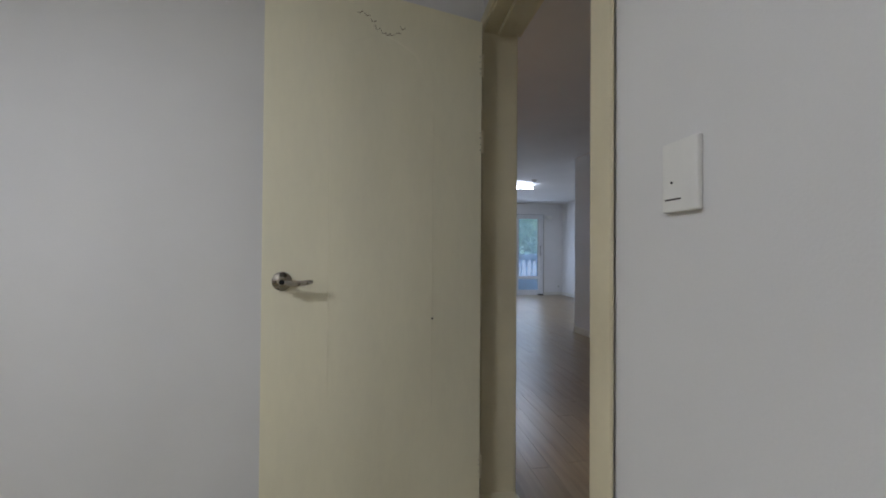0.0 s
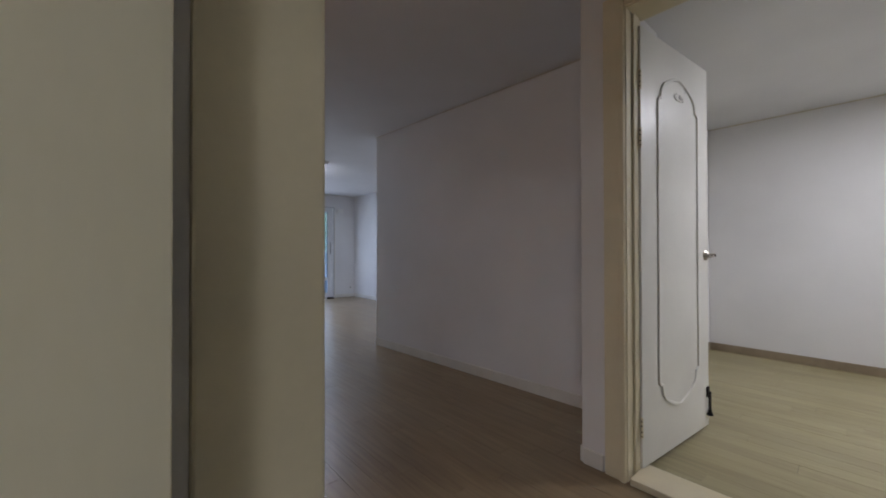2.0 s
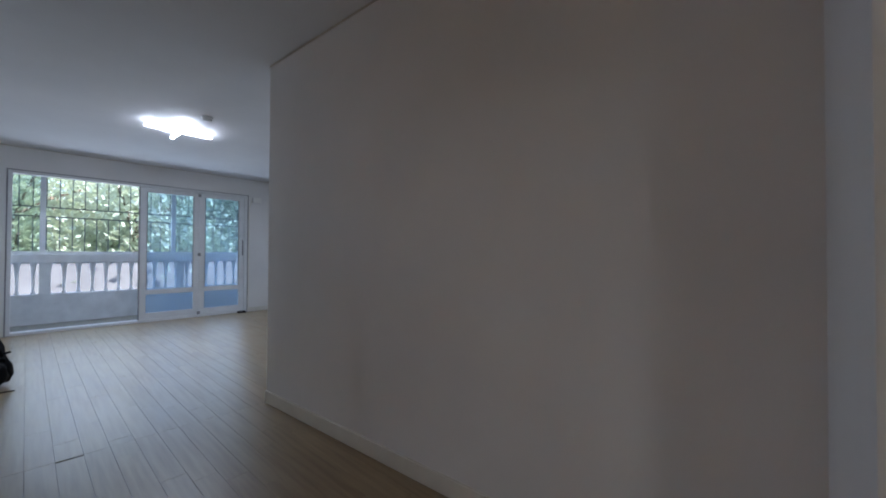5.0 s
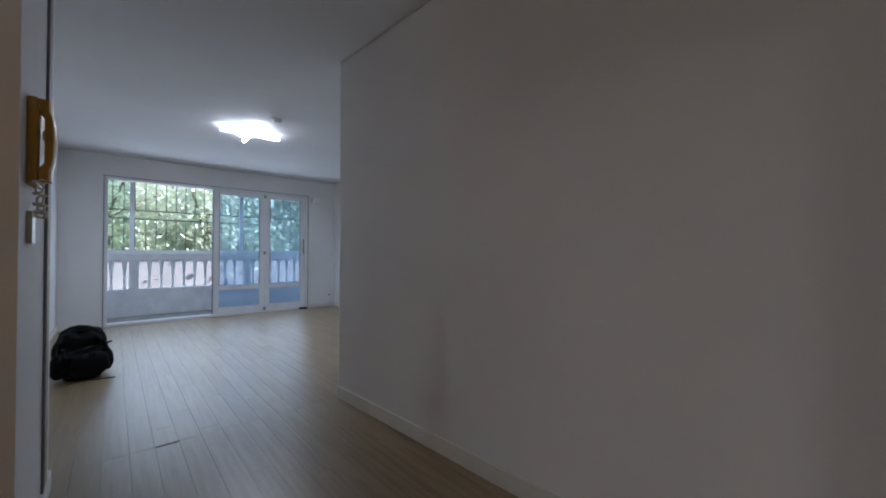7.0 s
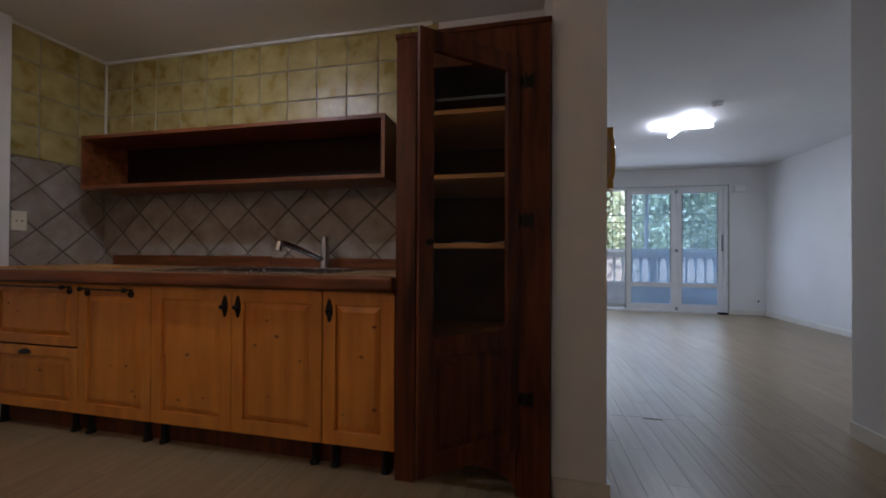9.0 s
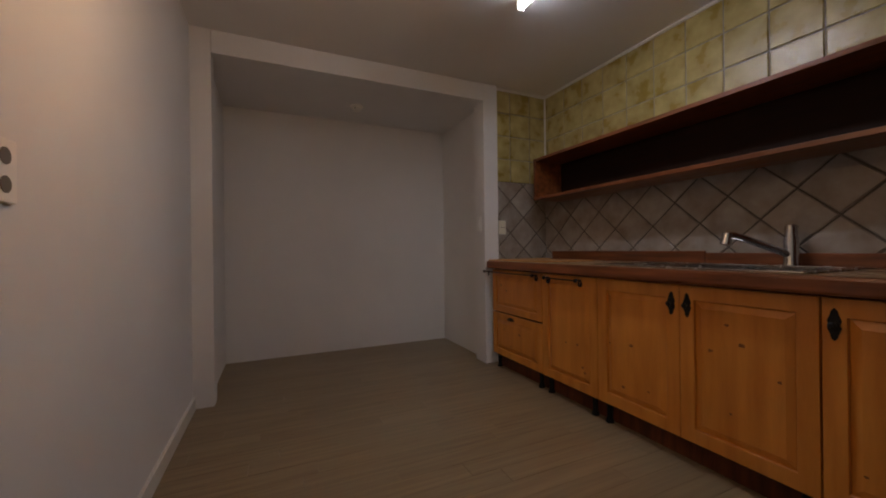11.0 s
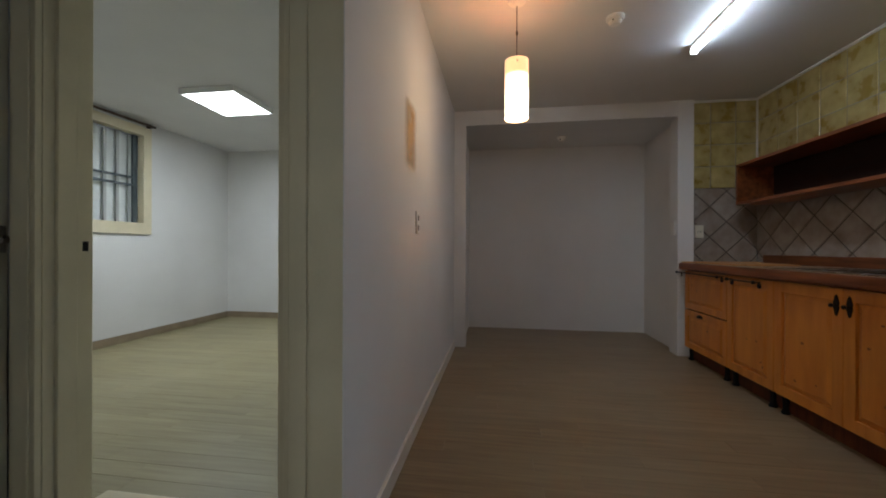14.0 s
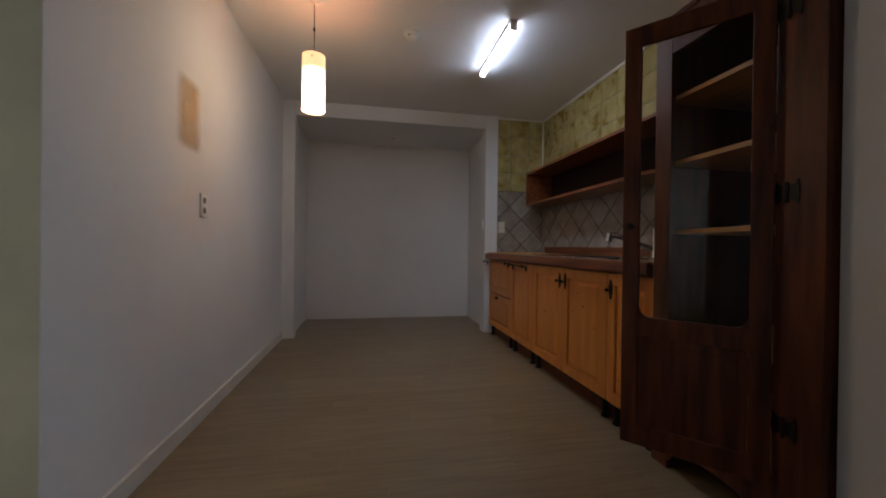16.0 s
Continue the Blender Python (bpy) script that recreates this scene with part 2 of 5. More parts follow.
SHADE = mat("opal_glass_shade", (1.0, 0.70, 0.40), 0.35, emit=SHADE_E, var=0.02)
SHADET = mat("opal_glass_shade_top", (0.95, 0.45, 0.19), 0.35, emit=SHADE_E * 0.36, var=0.02)
SHADEM = mat("opal_glass_shade_middle", (1.0, 0.60, 0.30), 0.35, emit=SHADE_E * 0.66, var=0.02)
WALLPATCH = mat("orange_wall_patch", (0.76, 0.50, 0.24), 0.8, var=0.1, scale=6, fine=0.04)
# the orange patch fades out towards its rim
sn, sl = WALLPATCH.node_tree.nodes, WALLPATCH.node_tree.links
stc, sxyz = sn.new("ShaderNodeTexCoord"), sn.new("ShaderNodeSeparateXYZ")
sl.new(stc.outputs["Generated"], sxyz.inputs[0])
fade = sn.new("ShaderNodeMath")
fade.operation = "MULTIPLY"
for axis, rim, slot in (("X", 0.34, 0), ("Z", 0.16, 1)):
    pong, edge = sn.new("ShaderNodeMath"), sn.new("ShaderNodeMapRange")
    pong.operation = "PINGPONG"
    pong.inputs[1].default_value = 0.5
    edge.interpolation_type = "SMOOTHSTEP"
    edge.inputs["From Max"].default_value, edge.inputs["To Max"].default_value = rim, 0.62
    sl.new(sxyz.outputs[axis], pong.inputs[0])
    sl.new(pong.outputs[0], edge.inputs["Value"])
    sl.new(edge.outputs[0], fade.inputs[slot])
sl.new(fade.outputs[0], sn["Principled BSDF"].inputs["Alpha"])
PAPERS = mat("white_paper_sheet", (0.75, 0.74, 0.70), 0.8, var=0.04, scale=10)
BARK = mat("tree_bark", (0.11, 0.085, 0.06), 0.9, var=0.25, scale=12, bump=0.8, bscale=30)
LEAF = mat("green_leaf", (0.15, 0.18, 0.10), 0.6, var=0.12, scale=1.2, tint=(0.24, 0.27, 0.16), fine=0.12, spec=0.25)
ln, lk = LEAF.node_tree.nodes, LEAF.node_tree.links
trl, mxs = ln.new("ShaderNodeBsdfTranslucent"), ln.new("ShaderNodeMixShader")
trl.inputs[0].default_value, mxs.inputs[0].default_value = (0.58, 0.66, 0.54, 1), 0.6
lk.new(ln["Principled BSDF"].outputs[0], mxs.inputs[1])
lk.new(trl.outputs[0], mxs.inputs[2])
lk.new(mxs.outputs[0], ln["Material Output"].inputs[0])
GROUND = mat("pale_yard_ground", (0.50, 0.50, 0.47), 0.9, var=0.12, scale=0.6, bump=0.5, bscale=8)
GLASS = glass("clear_glass")
GLASSB = glass("blue_tinted_glass", (0.74, 0.84, 0.94), 0.05)
# a pale haze is mixed into the sliding panes to mute the view
gn, gl = GLASSB.node_tree.nodes, GLASSB.node_tree.links
haze, dmix = gn.new("ShaderNodeBsdfTranslucent"), gn.new("ShaderNodeMixShader")
haze.inputs[0].default_value, dmix.inputs[0].default_value = (0.55, 0.66, 0.76, 1), 0.09
gl.new(gn["Mix Shader"].outputs[0], dmix.inputs[1])
gl.new(haze.outputs[0], dmix.inputs[2])
gl.new(dmix.outputs[0], gn["Material Output"].inputs[0])
GLASSC = glass("cabinet_glass", (0.92, 0.90, 0.86), 0.014)


# ---- building helpers ----
def box(bm, x0, x1, y0, y1, z0, z1, bevel=0.0):
    r = bmesh.ops.create_cube(bm, size=1.0)
    for v in r["verts"]:
        v.co = Vector(((x0 + x1) / 2 + v.co.x * (x1 - x0), (y0 + y1) / 2 + v.co.y * (y1 - y0), (z0 + z1) / 2 + v.co.z * (z1 - z0)))
    if bevel:
        es = list({e for v in r["verts"] for e in v.link_edges})
        bmesh.ops.bevel(bm, geom=es, offset=bevel, segments=2, affect="EDGES", profile=0.6)
    return bm


def cyl(bm, a, b, r, r2=None, seg=16, caps=True):
    """A round bar from a to b."""
    a, b = Vector(a), Vector(b)
    d = b - a
    m = Matrix.Translation((a + b) / 2) @ d.to_track_quat("Z", "Y").to_matrix().to_4x4()
    bmesh.ops.create_cone(bm, cap_ends=caps, segments=seg, radius1=r, radius2=r if r2 is None else r2, depth=d.length, matrix=m)
    return bm


def lathe(bm, prof, seg=24, m=Matrix()):
    """A turned shape about z from (radius, height) pairs."""
    rings = []
    for r, z in prof:
        rings.append([bm.verts.new(m @ Vector((r * math.cos(2 * math.pi * i / seg), r * math.sin(2 * math.pi * i / seg), z))) for i in range(seg)])
    for p, q in zip(rings, rings[1:]):
        for i in range(seg):
            bm.faces.new((p[i], p[(i + 1) % seg], q[(i + 1) % seg], q[i]))
    for ring in (rings[0][::-1], rings[-1]):
        bm.faces.new(ring)
    return bm


def tube(bm, pts, r, seg=8, closed=False):
    """A round bar along a line of points."""
    pts = [Vector(p) for p in pts]
    n = len(pts)
    rings, up = [], None
    for i, p in enumerate(pts):
        a = pts[(i - 1) % n] if closed or i else p
        b = pts[(i + 1) % n] if closed or i < n - 1 else p
        d = (b - a).normalized()
        if up is None:
            up = d.orthogonal().normalized()
        up = (up - d * up.dot(d)).normalized()
        s = d.cross(up)
        rings.append([bm.verts.new(p + r * (math.cos(2 * math.pi * k / seg) * up + math.sin(2 * math.pi * k / seg) * s)) for k in range(seg)])
    pairs = list(zip(rings, rings[1:])) + ([(rings[-1], rings[0])] if closed else [])
    for p, q in pairs:
        for k in range(seg):
            bm.faces.new((p[k], p[(k + 1) % seg], q[(k + 1) % seg], q[k]))
    if not closed:
        bm.faces.new(rings[0][::-1])
        bm.faces.new(rings[-1])
    return bm


def mesh_of(name, bm, material, smooth=False):
    bmesh.ops.recalc_face_normals(bm, faces=bm.faces)
    me = bpy.data.meshes.new(name)
    bm.to_mesh(me)
    bm.free()
    for m in material if isinstance(material, (list, tuple)) else (material,):
        me.materials.append(m)
    if smooth:
        for p in me.polygons:
            p.use_smooth = True
        me.set_sharp_from_angle(angle=radians(35))
    return me


def part(name, bm, material, parent, label="", smooth=False):
    """One mesh object under a thing or a part."""
    ob = new(name, mesh_of(name, bm, material, smooth))
    ob.parent = parent
    return tagged(ob, label)


def thing(name, label, category, group="", m=Matrix(), kind=""):
    ob = new(name)
    ob.empty_display_size = 0.1
    ob.matrix_world = m
    return tagged(ob, label, category, group, kind)


def solid(name, bm, material, label, category="", kind="structure", smooth=False):
    return tagged(new(name, mesh_of(name, bm, material, smooth)), label, category, "", kind)


def frame_mesh(bm, x0, x1, z0, z1, holes, y0, y1):
    """One solid board from x0 to x1 and z0 to z1 with rectangular holes (x0, x1, z0, z1) through it."""
    xs = sorted({x0, x1, *(h[0] for h in holes), *(h[1] for h in holes)})
    zs = sorted({z0, z1, *(h[2] for h in holes), *(h[3] for h in holes)})
    grid = {}

    def vert(i, j, k):
        if (i, j, k) not in grid:
            grid[i, j, k] = bm.verts.new((xs[i], (y0, y1)[k], zs[j]))
        return grid[i, j, k]

    def full(i, j):
        if not (0 <= i < len(xs) - 1 and 0 <= j < len(zs) - 1):
            return False
        cx, cz = (xs[i] + xs[i + 1]) / 2, (zs[j] + zs[j + 1]) / 2
        return not any(h[0] < cx < h[1] and h[2] < cz < h[3] for h in holes)

    for i in range(len(xs) - 1):
        for j in range(len(zs) - 1):
            if not full(i, j):
                continue
            c = ((i, j), (i + 1, j), (i + 1, j + 1), (i, j + 1))
            for k in (0, 1):
                bm.faces.new([vert(*q, k) for q in c])
            for n, (di, dj) in enumerate(((0, -1), (1, 0), (0, 1), (-1, 0))):
                if not full(i + di, j + dj):
                    p, q = c[n], c[(n + 1) % 4]
                    bm.faces.new((vert(*p, 0), vert(*q, 0), vert(*q, 1), vert(*p, 1)))
    bmesh.ops.recalc_face_normals(bm, faces=bm.faces)
    sharp = [e for e in bm.edges if len(e.link_faces) == 2 and e.calc_face_angle(0) > 1.0]
    bmesh.ops.bevel(bm, geom=sharp, offset=0.0018, segments=1, affect="EDGES")
    return bm


def B(*boxes, bevel=0.0):
    bm = bmesh.new()
    for b in boxes:
        box(bm, *b, bevel=bevel)
    return bm


# ---- structure ----
T = 0.13
floor = solid("floor", B((-5.6, 2.0, -2.45, 4.32, -0.12, -0.004), (-5.6, -0.298, -3.05, -2.45, -0.12, -0.004), (-2.10, -0.298, -4.9, -3.05, -0.12, -0.004)), JOINT, "brown wood-look plank floor of hall, kitchen and living room", "floor")
floor_c = solid("floor_room_c", B((-5.72, -2.10, -6.3, -3.05, -0.12, -0.004)), JOINTR, "pale oak plank floor of the small bedroom", "floor")
floor_b = solid("floor_room_b", B((-0.298, 2.6, -5.3, -2.45, -0.12, -0.004)), JOINTR, "pale oak plank floor of the second bedroom", "floor")
solid("ceiling", B((-5.9, 2.8, -6.6, 4.45, H, H + 0.12)), CEIL, "flat white papered ceiling", "ceiling")
solid("wall_kitchen_north", B((-4.80, -1.50, -0.214, -0.07, 0, H)), PAPER, "white kitchen wall behind the tiles", "wall")
solid("wall_kitchen_west", B((-4.80, -4.642, -0.76, -0.216, 0, H)), PAPER, "white wall end beside the kitchen tiles", "wall")
solid("wall_alcove_north", B((-5.54, -4.745, -0.83, -0.763, 0, H), (-4.745, -4.585, -0.895, -0.763, 0, H)), PAPER, "white painted side of the alcove", "wall")
solid("wall_alcove_west", B((-5.67, -5.54, -3.0, -0.70, 0, H)), PAPER, "plain white back wall of the alcove", "wall")
solid("wall_alcove_south", B((-5.54, -4.70, -3.048, -2.85, 0, H), (-4.70, -4.585, -3.048, -2.81, 0, H)), PAPER, "white painted side of the alcove", "wall")
solid("ceiling_alcove", B((-5.538, -4.702, -2.848, -0.832, 2.165, H - 0.002), (-4.7015, -4.585, -2.808, -0.897, 2.158, H - 0.002)), CEIL, "lower white ceiling over the alcove", "ceiling")
solid("wall_kitchen_south", B((-4.583, -2.1075, -3.05, -2.92, 0, H), (-2.1075, -1.93, -3.049, -2.92, 2.0105, H)), PAPER, "plain white wall opposite the kitchen units", "wall")
solid("wall_room_c_north", B((-5.67, -2.1075, -3.118, -3.0505, 0, H), (-2.1075, -1.95, -3.118, -3.0505, 2.0105, H)), PAPER, "white bedroom wall behind the open door", "wall")
solid("wall_room_c_east", B((-2.10, -1.955, -4.07, -3.99, 0, H), (-2.10, -1.955, -3.99, -3.12, 2.015, H), (-2.10, -2.06, -6.3, -4.07, 0, H)), PAPER, "white bedroom wall with the doorway", "wall")
solid("wall_room_c_west", B((-5.82, -5.68, -6.4, -3.102, 0, H)), PAPER, "white bedroom wall", "wall")
WCX0, WCX1, WCZ0, WCZ1 = -4.44, -3.10, 1.19, 2.18
solid("wall_room_c_south", B((-5.68, WCX0, -6.42, -6.24, 0, H), (WCX1, -2.0, -6.42, -6.24, 0, H), (WCX0, WCX1, -6.42, -6.24, 0, WCZ0), (WCX0, WCX1, -6.42, -6.24, WCZ1, H)), PAPER, "white bedroom wall with a barred window", "wall")
solid("wall_hall_south", B((-2.058, -0.30, -4.9, -4.75, 0, H)), PAPER, "white end wall of the hall", "wall")
solid("wall_long", B((0.0, 0.11, -2.70, 0.0, 0, H)), PAPER, "long plain white wall between hall and living room", "wall").rotation_euler.z = SKEW
solid("wall_living_south", B((0.09, 2.1, -0.13, -0.002, 0, H)), PAPER, "white living room wall", "wall")
solid("wall_living_east", B((1.96, 2.1, 0.0, 4.26, 0, H)), PAPER, "white living room wall", "wall")
solid("wall_living_west", B((-1.85, -1.70, -0.068, 4.26, 0, H)), PAPER, "white living room wall", "wall")
solid("pillar", B((-1.568, -1.366, -0.83, -0.10, 0, H)), PAPER, "white papered pillar between kitchen and living room", "pillar")
WX0, WX1, WZ1 = -1.265, 1.452, 2.01
solid("wall_living_north", B((-1.85, WX0, 4.262, 4.42, -0.1, H), (WX1, 2.1, 4.262, 4.42, -0.1, H), (WX0, WX1, 4.262, 4.42, WZ1, H)), PAPER, "white living room wall around the balcony door", "wall")
# the second bedroom
BX = -0.45
solid("wall_room_b_west", B((BX, -0.30, -2.865, -2.68, 0, H), (BX, -0.30, -3.72, -2.865, 2.15, H), (BX, -0.30, -5.3, -3.72, 0, H)), PAPER, "white bedroom wall with the doorway", "wall")
solid("wall_room_b_north", B((-0.298, 0.165, -2.80, -2.682, 0, H), (0.2005, 2.6, -2.49, -2.36, 0, H), (0.1655, 0.20, -2.80, -2.36, 0, H)), PAPER, "white bedroom wall", "wall")
solid("wall_room_b_east", B((2.52, 2.65, -5.3, -2.492, 0, H)), PAPER, "white bedroom wall", "wall")
solid("wall_room_b_south", B((-0.298, 2.518, -5.4, -5.25, 0, H)), PAPER, "white bedroom wall", "wall")


# paper carried over the end of the lining on the kitchen side
solid("wall_kitchen_end", B((-2.106, -1.935, -2.9205, -2.917, 0, H)), PAPER, "white papered wall end beside the door frame", "wall")


def skirting(name, runs, material, label, h=0.075, t=0.012):
    """Skirting boards: runs of (x0, y0, x1, y1, side) along a wall, standing off to its side."""
    top = thing(name, label, "skirting board", kind="structure")
    for x0, y0, x1, y1, nx, ny in runs:
        bm = bmesh.new()
        lo = (min(x0, x1, x0 + nx * t, x1 + nx * t), min(y0, y1, y0 + ny * t, y1 + ny * t))
        hi = (max(x0, x1, x0 + nx * t, x1 + nx * t), max(y0, y1, y0 + ny * t, y1 + ny * t))
        box(bm, lo[0], hi[0], lo[1], hi[1], 0.0, h, bevel=0.003)
        part("board", bm, material, top)
    return top


skirting("baseboard", [(0, 0, 1.95, 0, 0, 1), (1.96, 0.02, 1.96, 4.25, -1, 0), (1.46, 4.262, 1.945, 4.262, 0, -1), (-1.70, 4.262, -1.28, 4.262, 0, -1),
                       (-1.70, 0.0, -1.70, 4.25, 1, 0), (-1.366, -0.83, -1.366, -0.12, 1, 0), (-1.565, -0.83, -1.354, -0.83, 0, -1), (-4.57, -2.92, -1.93, -2.917, 0, 1), (BX, -2.79, BX, -2.69, -1, 0), (BX, -2.68, 0.13, -2.68, 0, 1)],
         SKIRT, "off-white painted skirting board along the walls")
skirting("baseboard_bedrooms", [(-5.68, -6.24, -5.68, -3.12, 1, 0), (-5.66, -6.24, -2.115, -6.24, 0, 1), (2.52, -5.25, 2.52, -2.5, -1, 0), (0.14, -2.49, 2.505, -2.49, 0, -1), (-2.10, -6.2, -2.10, -4.09, -1, 0)],
         SKIRTB, "brown wood skirting board along bedroom walls", h=0.078)


def cornice(name, runs, material, label, s=0.02):
    top = thing(name, label, "moulding", kind="structure")
    for x0, y0, x1, y1, nx, ny in runs:
        bm = bmesh.new()
        box(bm, min(x0, x1, x0 + nx * s, x1 + nx * s), max(x0, x1, x0 + nx * s, x1 + nx * s), min(y0, y1, y0 + ny * s, y1 + ny * s), max(y0, y1, y0 + ny * s, y1 + ny * s), H - s, H - 0.0005, bevel=0.006)
        part("strip", bm, material, top)


cornice("trim_kitchen", [(-4.612, -0.2245, -2.20, -0.2245, 0, -1), (-4.6305, -0.80, -4.6305, -0.2248, 1, 0)], WHITEP, "white plastic moulding above the kitchen tiles", 0.018)
solid("trim_tile_corner", B((-4.6305, -4.618, -0.237, -0.2248, 1.52, H - 0.02), bevel=0.003), WHITEP, "white plastic strip in the tiled corner", "moulding")
cornice("trim_living", [(-1.69, 4.262, 1.95, 4.262, 0, -1), ], mat("yellowed_moulding", (0.62, 0.58, 0.5), 0.6), "thin yellowed moulding at the ceiling edge", 0.008)
skirting("baseboard_long", [(0, -2.665, 0, -0.0, -1, 0)], SKIRT, "off-white painted skirting board along the long wall", h=0.08)
cornice("trim_long", [(0, -2.66, 0, 0, -1, 0)], mat("cream_moulding", (0.62, 0.58, 0.5), 0.6), "thin yellowed moulding at the long wall's ceiling edge", 0.008)
for nm in ("baseboard_long", "trim_long"):
    bpy.data.objects[nm].rotation_euler.z = SKEW
cornice("trim_bedroom", [(2.52, -5.2, 2.52, -2.5, -1, 0), (0.14, -2.49, 2.5, -2.49, 0, -1)], mat("beige_moulding", (0.6, 0.55, 0.42), 0.6), "thin beige moulding at the bedroom ceiling", 0.011)


def door_frame(name, label, x0, x1, ya, yb, top, parts, sill=0.03):
    """A door lining in a wall that runs along y: ya is the north jamb, yb the south."""
    d = thing(name, label, "door frame", kind="structure")
    for n, b in parts:
        bm = bmesh.new()
        box(bm, *b, bevel=0.004)
        part(n, bm, TRIM, d)
    return d


# lining of the first bedroom's door, with steps in its mouldings
door_frame("door_1_frame", "cream painted wooden door frame with a raised threshold", 0, 0, 0, 0, 0, [
    ("jamb", (-2.1065, -1.955, -3.128, -2.921, 0, 2.01)), ("casing", (-1.9545, -1.944, -3.105, -2.921, 0, 2.025)), ("casing_edge", (-1.9435, -1.938, -3.085, -3.03, 0, 2.015)),
    ("jamb", (-2.105, -1.953, -3.995, -3.948, 0, 2.01)), ("jamb_stop", (-2.045, -1.985, -3.9475, -3.932, 0.05, 1.94)), ("casing", (-1.9525, -1.934, -4.05, -3.95, 0, 2.025)), ("casing", (-1.9335, -1.927, -4.03, -3.967, 0, 2.015)),
    ("head", (-2.105, -1.953, -3.948, -3.128, 1.95, 2.01)), ("head_stop", (-2.045, -1.985, -3.932, -3.14, 1.935, 1.9495)), ("casing_head", (-1.9525, -1.934, -3.9495, -3.1125, 1.955, 2.025)),
    ("room_casing", (-2.113, -2.1055, -4.03, -3.962, 0, 2.00)), ("room_casing_head", (-2.116, -2.1055, -3.9615, -3.135, 1.955, 2.00)),
    ("threshold", (-2.16, -1.96, -3.947, -3.129, 0.0, 0.045)), ("threshold_nose", (-1.9595, -1.945, -3.946, -3.130, 0.0, 0.03))])
door_frame("door_2_frame", "cream painted wooden door frame with a low white sill", 0, 0, 0, 0, 0, [
    ("jamb", (BX - 0.006, -0.296, -2.90, -2.866, 0, 2.15)), ("jamb_stop", (-0.40, -0.34, -2.912, -2.9005, 0.03, 2.115)), ("casing", (BX - 0.018, BX - 0.0065, -2.895, -2.80, 0, 2.19)), ("casing_edge", (BX - 0.026, BX - 0.0185, -2.895, -2.872, 0, 2.17)),
    ("head", (BX - 0.006, -0.296, -3.70, -2.9005, 2.12, 2.15)), ("casing_head", (BX - 0.018, BX - 0.0065, -3.78, -2.896, 2.125, 2.19)),
    ("jamb", (BX - 0.006, -0.296, -3.719, -3.70, 0, 2.12)), ("sill", (-0.47, -0.29, -3.699, -2.9125, 0.0, 0.03))])


# ---- doors ----
def outline(w0, w1, z0, z1, r, n=10, notch=0.03):
    """The wavy panel outline of the moulded doors: points (w, z) round a tall panel with stepped, arched ends."""
    pts = []
    cw = (w0 + w1) / 2
    half = (w1 - w0) / 2

    def end(zs, sign):
        out = []
        out.append((w1 * 1.0, zs - sign * r))
        out.append((w1, zs - sign * (r - 0.015)))
        out.append((w1 - notch * 0.5, zs - sign * (r - notch)))
        for i in range(n + 1):
            a = math.pi * i / n
            x = cw + (half - notch) * math.cos(a)
            z = zs - sign * (r - notch) + sign * (r - notch) * math.sin(a) ** 0.8
            if abs(math.cos(a)) < 0.42:
                z += sign * 0.018 * (1 - abs(math.cos(a)) / 0.42) ** 0.5
            out.append((x, z))
        out.append((w0 + notch * 0.5, zs - sign * (r - notch)))
        out.append((w0, zs - sign * (r - 0.015)))
        out.append((w0, zs - sign * r))
        return out

    top = end(z1, 1)
    bottom = [(w, z) for w, z in end(z0, -1)][::-1]
    pts = top + bottom
    return pts


def lever(parent, m, side, label="satin nickel lever handle", reach=0.088):
    """A round rose with a lever; m puts local x along the lever and local y out of the door."""
    bm = bmesh.new()
    lathe(bm, [(0.030, 0), (0.030, 0.004), (0.026, 0.009), (0.018, 0.013), (0.012, 0.02), (0.011, 0.045), (0.008, 0.05)], 24, m @ pose(0, 0, 0, -90, 0, 0))
    h = part("handle", bm, NICKEL, parent, label, smooth=True)
    bm = bmesh.new()
    n = 10
    pts = [(side * reach * i / n, 0.045 - 0.006 * math.sin(math.pi * i / n), -0.006 * math.sin(math.pi * i / n)) for i in range(n + 1)]
    rings = []
    for i, p in enumerate(pts):
        ry, rz = 0.0065, 0.0095 * (1.05 - 0.35 * (i / n) ** 2) * (0.6 if i == n else 1)
        rings.append([bm.verts.new(m @ Vector((p[0], p[1] + ry * math.cos(k * math.pi / 4), p[2] + rz * math.sin(k * math.pi / 4)))) for k in range(8)])
    for p, q in zip(rings, rings[1:]):
        for k in range(8):
            bm.faces.new((p[k], p[(k + 1) % 8], q[(k + 1) % 8], q[k]))
    bm.faces.new(rings[0])
    bm.faces.new(rings[-1][::-1])
    part("lever", bm, NICKEL, h, smooth=True)
    bm = bmesh.new()
    lathe(bm, [(0.008, 0.0), (0.008, 0.003), (0.003, 0.004)], 12, m @ pose(0, 0.049, 0, -90, 0, 0))
    part("keyhole", bm, BLACKP, h)


def hinge(parent, m, label="painted steel hinge with dark screws"):
    bm = bmesh.new()
    cyl(bm, m @ Vector((0, 0, -0.045)), m @ Vector((0, 0, 0.045)), 0.006, seg=10)
    h = part("hinge", bm, TRIM, parent, label, smooth=True)
    for z in (-0.035, -0.015, 0.012, 0.032):
        bm = bmesh.new()
        cyl(bm, m @ Vector((-0.009, -0.001, z)), m @ Vector((-0.009, -0.006, z)), 0.0028, seg=8)
        part("screw", bm, BLACKP, h)


